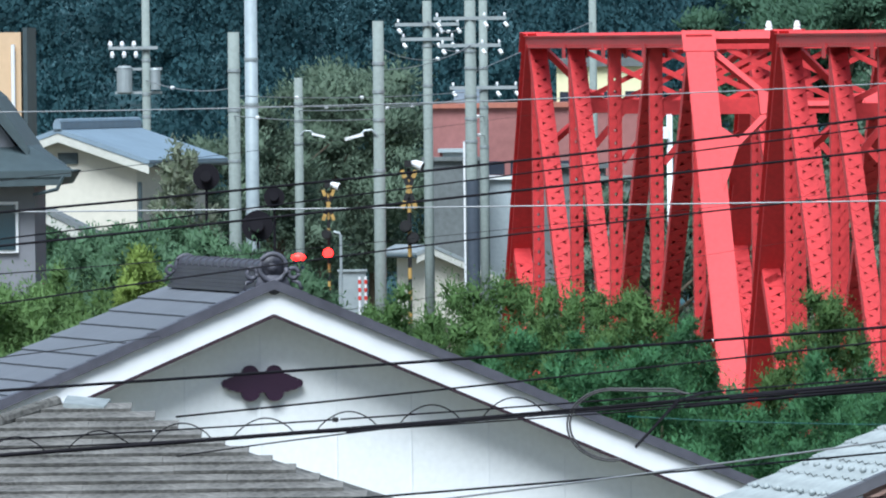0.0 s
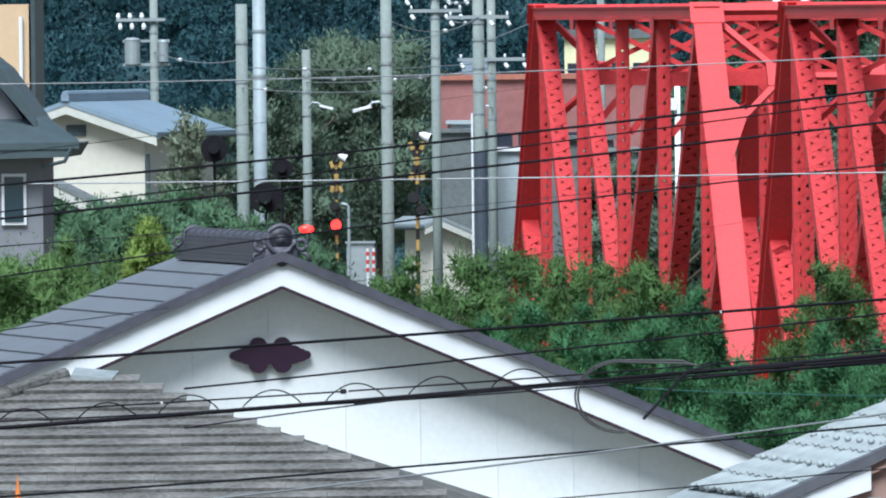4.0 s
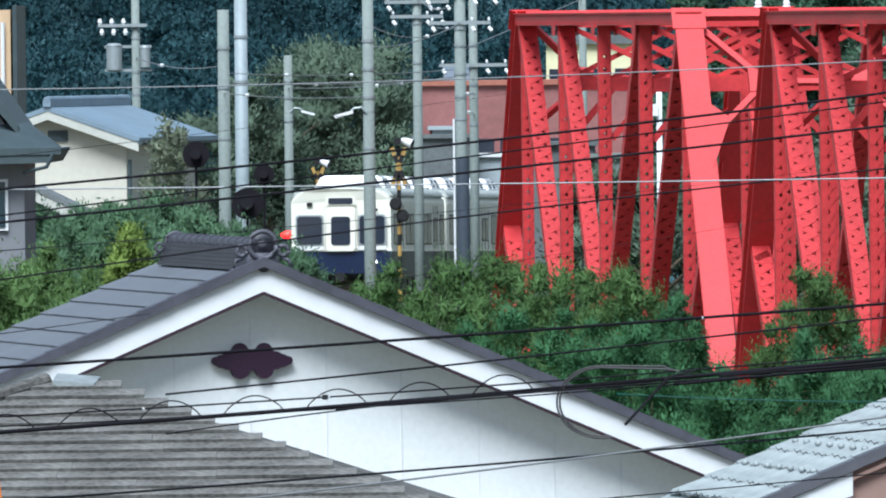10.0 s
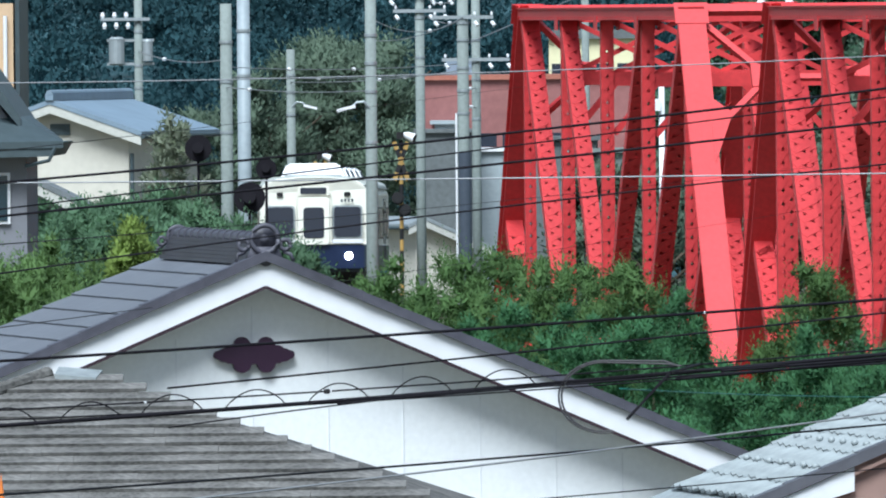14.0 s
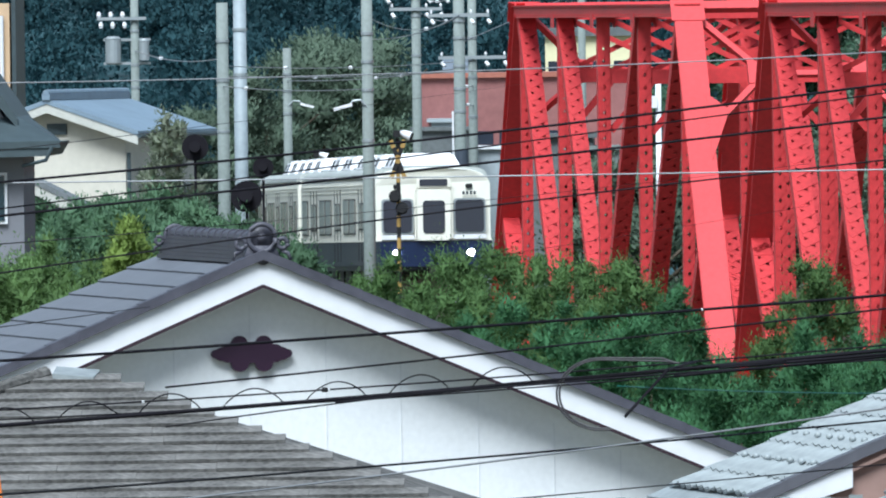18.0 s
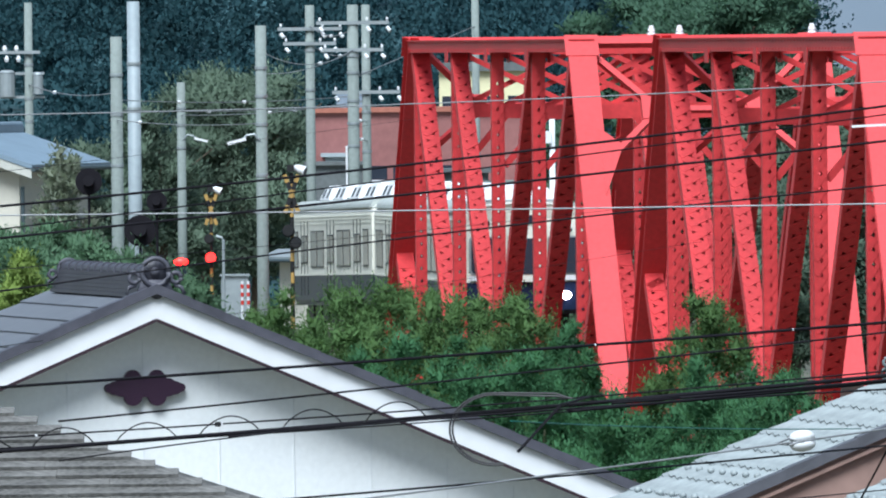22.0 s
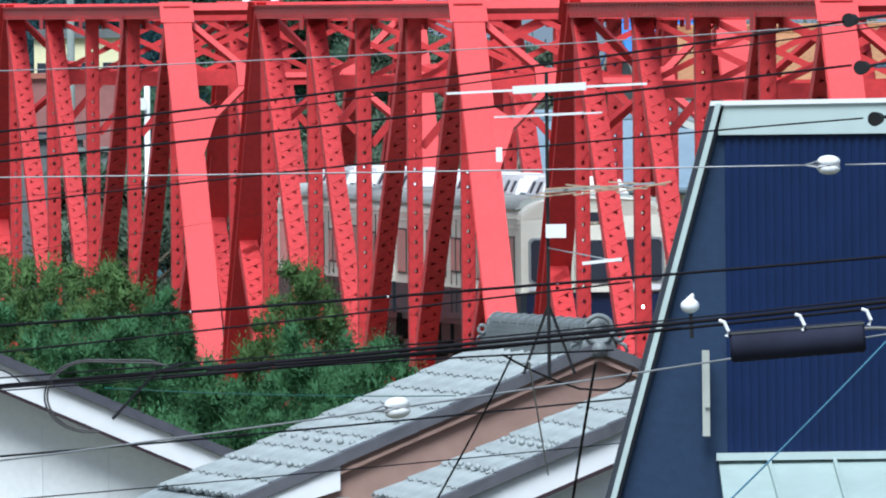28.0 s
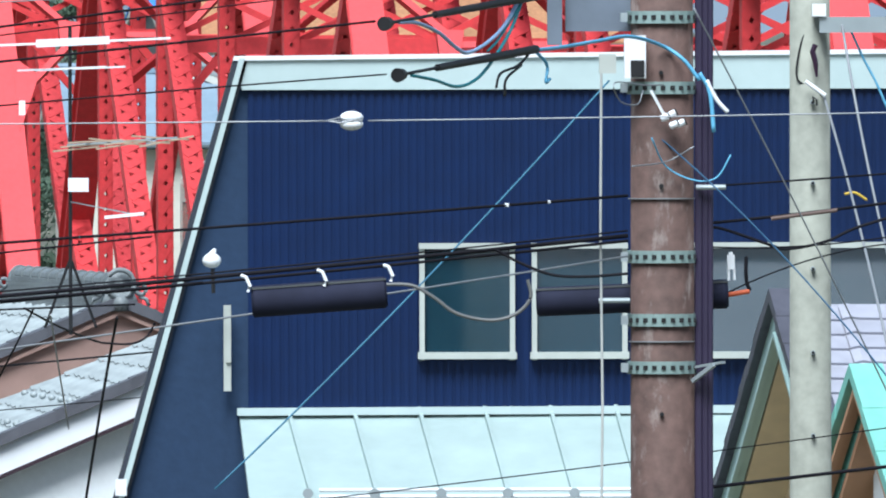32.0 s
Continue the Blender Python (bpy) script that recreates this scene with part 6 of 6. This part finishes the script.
# snow rail on the pent roof
k = 138.6 * TICK
o = thing("snow_rail", Matrix.Translation(spot(1000, 952, 138.6)), "pale steel snow rail on clamps along the pent roof", "snow rail")
for dz in (0.0, -0.04):
    bm = B()
    tube(bm, [(-375 * k, 0, dz), (1300 * k, 0, dz)], 0.012, 8)
    part("rail", bm, TRIM, o)
for i in range(8):
    bm = B()
    tube(bm, [((-395 + i * 118) * k, -0.03, -0.02), ((-395 + i * 118) * k, 0.03, -0.02)], 0.032, 12)
    part("clamp", bm, GALV, o)

# television aerials on the tiled house
def aerial():
    r = 158.5
    k = r * TICK
    base = spot(186, 600, r)
    o = thing("television_aerial", Matrix.Translation(base), "roof mast with television aerials and a small box", "aerial")
    def up(d):
        return (600 - d) * k
    bm = B()
    tube(bm, [(0, 0, -0.3), (0, 0, up(130))], 0.013, 8)
    part("mast", bm, BLACK, o)
    for x in (-0.18, 0.18):
        bm = B()
        bar(bm, (x, 0.1, -0.25), (0, 0, up(540)), 0.015, 0.015)
        part("mast_stay", bm, BLACK, o)
    bm = B()
    bar(bm, (-177 * k, -0.02, up(165)), (178 * k, -0.02, up(151)), 0.016, 0.016)
    bm1 = part("boom", bm, TRIM, o, "white aerial boom")
    bm = B()
    bar(bm, (-60 * k, -0.03, up(160)), (70 * k, -0.03, up(154)), 0.03, 0.055)
    part("boom_sleeve", bm, TRIM, bm1)
    for x in (-88, 77):
        bm = B()
        bar(bm, ((x - 0) * k * 0.2 - 75 * k, 0.2, up(208)), (x * k * 0.2 + 82 * k, -0.2, up(201)), 0.012, 0.012)
        part("element", bm, TRIM, bm1)
    bm = B()
    bar(bm, (-6 * k, -0.02, up(340)), (190 * k, -0.02, up(327)), 0.012, 0.014)
    b2 = part("lower_boom", bm, GALV, o)
    WOOD = mat("tarnished_brass", (0.6, 0.45, 0.33), 0.5, 0.2)
    for i in range(9):
        x = (10 + i * 21) * k
        bm = B()
        bar(bm, (x - 0.16 - 0.03 * (i % 3), -0.14, up(338 - i) - 0.05 + 0.026 * (i % 4)), (x + 0.16 + 0.05 * (i % 2), 0.14, up(338 - i) - 0.02 + 0.02 * (i % 3)), 0.011, 0.011)
        part("element", bm, WOOD, b2)
    bm = B()
    box(bm, (14 * k, -0.05, up(410)), (36 * k, 0.1, 24 * k))
    part("amplifier_box", bm, TRIM, o, "white amplifier box")
    bm = B()
    bar(bm, (60 * k, -0.05, up(468)), (130 * k, -0.05, up(461)), 0.03, 0.022)
    part("lower_fitting", bm, TRIM, o)
    bm = B()
    bar(bm, (0, -0.02, up(440)), (130 * k, -0.04, up(466)), 0.008, 0.008)
    part("fitting_arm", bm, GALV, o)


aerial()
# small white clamp on the bridge end post
bm = B()
box(bm, (0, 0, -0.02), (0.03, 0.02, 0.07))
o = new("cable_tag", mesh_of(bm, "cable_tag", TRIM))
o.matrix_world = Matrix.Translation(spot(101, *on_wire(101, 280)))
tagged(o, "small white tag hanging on a wire", "tag")

# houses at the foot of the poles
OCHRE = mat("ochre_render", (0.74, 0.6, 0.42), 0.85, grain=0.12)
TILE_P = mat("lilac_grey_tile", (0.36, 0.36, 0.42), 0.4, grain=0.14, vary=0.12)
MINT = mat("mint_trim_paint", (0.4, 0.55, 0.53), 0.5, grain=0.08)
ochre_house, z4 = gable_house(1427, 598, 131, -82.4, 2.3, 2.3, 0.6, 5.0, OCHRE, TILE_P, "ochre rendered house with lilac-grey tiled roof", 0.16, 0.35, sides=(1,), trim=MINT, under=OCHRE)
COPPER = mat("green_copper_sheet", (0.2, 0.5, 0.43), 0.5, grain=0.15)
SALMON = mat("salmon_soffit_board", (0.5, 0.28, 0.17), 0.7, grain=0.12)
porch, z5 = gable_house(1569, 732, 127.5, -74, 0.95, 0.95, 1.0, 1.6, WHITE, COPPER, "white porch gable with a green copper roof", 0.05, 0.24, name="porch", trim=SALMON, verge=COPPER, under=SALMON)
bm = B()
tube(bm, [(0, 0, -7.14), (0, 0, -0.3), (0, 0, 0.12)], 0.11, 10, 0.0)
o = new("orange_cone", mesh_of(bm, "orange_cone", mat("orange_plastic", (0.7, 0.2, 0.04), 0.5)))
o.matrix_world = Matrix.Translation(spot(-1696, 850, 158))
tagged(o, "small orange pointed cone beside the shingle roof", "cone")


# the slate roof of the house across the lane, behind the balcony; the panes mirror it
OPP = mat("blue_grey_slate", (0.2, 0.235, 0.29), 0.5, grain=0.35, scale=2, big=0.6, vary=0.45)
o = thing("neighbour_house", Matrix.Translation((11.2, -9, 0)), "house with a dark slate roof across the lane", "house")
bm = B()
slab(bm, [(-4.2, 0, 0), (8, 0, 0), (8, 0, 4.6), (-4.2, 0, 4.6)], (0, -6, 0))
part("wall", bm, WHITE, o)
for i in range(16):
    bm = B()
    y, z = 0.5 - i * 0.24, 4.55 + i * 0.17
    for j in range(10):
        x0, lift = -4.3 + j * 1.25, 0.012 * ((i * 7 + j * 5) % 4)
        slab(bm, [(x0, y, z + lift), (x0 + 1.23, y, z + lift), (x0 + 1.23, y - 0.19, z + 0.13 + lift), (x0, y - 0.19, z + 0.13 + lift)], (0, 0.03, 0.05))
    part("roof_course", bm, OPP, o)
# black body, so the gaps give dark lines between the slate courses
bm = B()
slab(bm, [(-4.3, 0.4, 4.5), (-4.3, -3.4, 7.1), (-4.3, -7.0, 4.5)], (12.5, 0, 0))
part("roof_body", bm, BLACK, o, "black roof body showing between the slates")


# ---- roof tiles, shingles: piece by piece ----
def tile_mesh(w, h, roll, m):
    """One roof tile lying on x (along the ridge) and y (down the slope), with a roll at one side."""
    bm = B()
    prof = [(0.0, 0.0), (w * 0.18, roll), (w * 0.36, 0.0 if roll < 0.01 else 0.004), (w if roll < 0.01 else w * 0.98, 0.0)]
    up0 = [bm.verts.new((x, 0.0, z)) for x, z in prof]
    up1 = [bm.verts.new((x, h * 1.06, z + 0.017)) for x, z in prof]
    lo1 = [bm.verts.new((x, h * 1.06, z - 0.004)) for x, z in prof]
    for i in range(3):
        bm.faces.new((up0[i], up0[i + 1], up1[i + 1], up1[i]))
        bm.faces.new((up1[i], up1[i + 1], lo1[i + 1], lo1[i]))
    return mesh_of(bm, "roof_tile", m)


for h, m, sgn, w, slope, z, depth in TILES:
    tw, th = (0.34, 0.27) if m is TILE else (0.3, 0.26) if m is TILE_L else (0.28, 0.16)
    me = tile_mesh(tw, th, 0.0 if m is TILE else 0.012 if m is TILE_P else 0.026, m)
    c = math.sqrt(1 + slope * slope)
    d = Vector((sgn / c, 0, -slope / c))
    run = int(w * c / th)
    across = int((depth - 0.1) / tw)
    made = 0
    rest = B()
    for j in range(run):
        for i in range(across):
            o = Vector((0, 0.1 + i * tw, z - 0.075)) + d * (j * th + 0.05)
            x = Vector((0, 1, 0))
            mm = Matrix((x, d, x.cross(d) if x.cross(d).z > 0 else d.cross(x))).transposed().to_4x4()
            mm.translation = o + Vector((0, 0, (0.001 if m is TILE else 0.006) * ((i * 7 + j * 3) % 3)))
            if made < 290:
                ob = new("roof_tile", me)
                ob.parent = h
                ob.matrix_local = mm
                made += 1
            else:
                rest.from_mesh(me)
                rest.verts.ensure_lookup_table()
                for v in rest.verts[-12:]:
                    v.co = mm @ v.co
    if len(rest.verts):
        me2 = bpy.data.meshes.new("roof_tiles_rest")
        rest.to_mesh(me2)
        me2.materials.append(m)
        ob = new("roof_tiles_rest", me2)
        ob.parent = h
        tagged(ob, kind="stuff")
    rest.free()

# shingles of the hipped roof, course by course on its front
zr, run, kk = SH.z, 4.7, 0.355
rnd = random.Random(12)
bm = B()
slab(bm, [(0, 0, 0.0), (0.998, 0, 0.0), (0.998, -0.195, 0.026), (0, -0.195, 0.026)], (0, 0, -0.024))
piece = mesh_of(bm, "shingle", SHINGLE)
tiltm = Matrix.Rotation(math.atan(kk), 4, "X")
for row in range(26):
    y = row * 0.176
    x0, length = -y - 0.2 - 0.03, 0.3 + 2 * y + 0.43
    n = max(1, round(length / 0.95))
    cuts = [0.0] + sorted((i + rnd.uniform(-0.25, 0.25)) / n for i in range(1, n)) + [1.0]
    for f0, f1 in zip(cuts, cuts[1:]):
        ob = new("shingle", piece)
        ob.parent = hip
        ob.matrix_local = Matrix.Translation((x0 + length * f0, -y, zr - y * kk + 0.03 + rnd.uniform(-0.002, 0.003))) @ tiltm @ Matrix.Diagonal((length * (f1 - f0), 1, 1, 1))

# snow guards on the lower courses of the pale roofs
bm = B()
bmesh.ops.create_uvsphere(bm, u_segments=8, v_segments=5, radius=0.03, matrix=Matrix.Diagonal((0.9, 1.1, 0.8, 1)))
guard = mesh_of(bm, "snow_guard", TILE_L, True)
for h, w, z, dep in ((tile_house, 2.6, z2, 4.9), (low_house, 2.32, z3, 4.2)):
    for x in (-w + 0.95, -w + 0.58):
        for i in range(int(dep / 0.55)):
            ob = new("snow_guard", guard)
            ob.parent = h
            ob.matrix_local = Matrix.Translation((x, 0.25 + i * 0.55, z + 0.415 * x - 0.02))
# gutter of a lower eave in front of the tiled house
GUT = mat("weathered_grey_gutter", (0.24, 0.27, 0.27), 0.5, grain=0.2)
ga, gb = spot(-760, 891, 150), spot(-190, 897, 150)
o = thing("roof_gutter", Matrix.Translation(gb), "grey half-round eave gutter with joint sleeves", "gutter")
ga = ga - gb
bm = B()
tube(bm, [ga, (0, 0, 0)], 0.05, 14)
part("trough", bm, GUT, o)
for f in [0.03 + 0.128 * i for i in range(8)]:
    bm = B()
    c = ga * (1 - f)
    n = ga.normalized() * 0.03
    tube(bm, [c - n, c + n], 0.058, 14)
    part("joint_sleeve", bm, GUT, o)
bm = B()
box(bm, (0.035, 0, -0.02), (0.09, 0.13, 0.18))
part("outlet_head", bm, GUT, o)
bm = B()
slab(bm, [ga + Vector((0, 0.06, -0.03)), (0, 0.06, -0.03), (0, 0.06, -0.6), ga + Vector((0, 0.06, -0.6))], (0, 0.04, 0))
part("eave_board", bm, SLATE_D, o, "dark board under the gutter")
bm = B()
tube(bm, [(0.02, 0, 0.02), (0.02, 0, -gb.z)], 0.045, 10)
part("downpipe", bm, GUT, o)


motions()
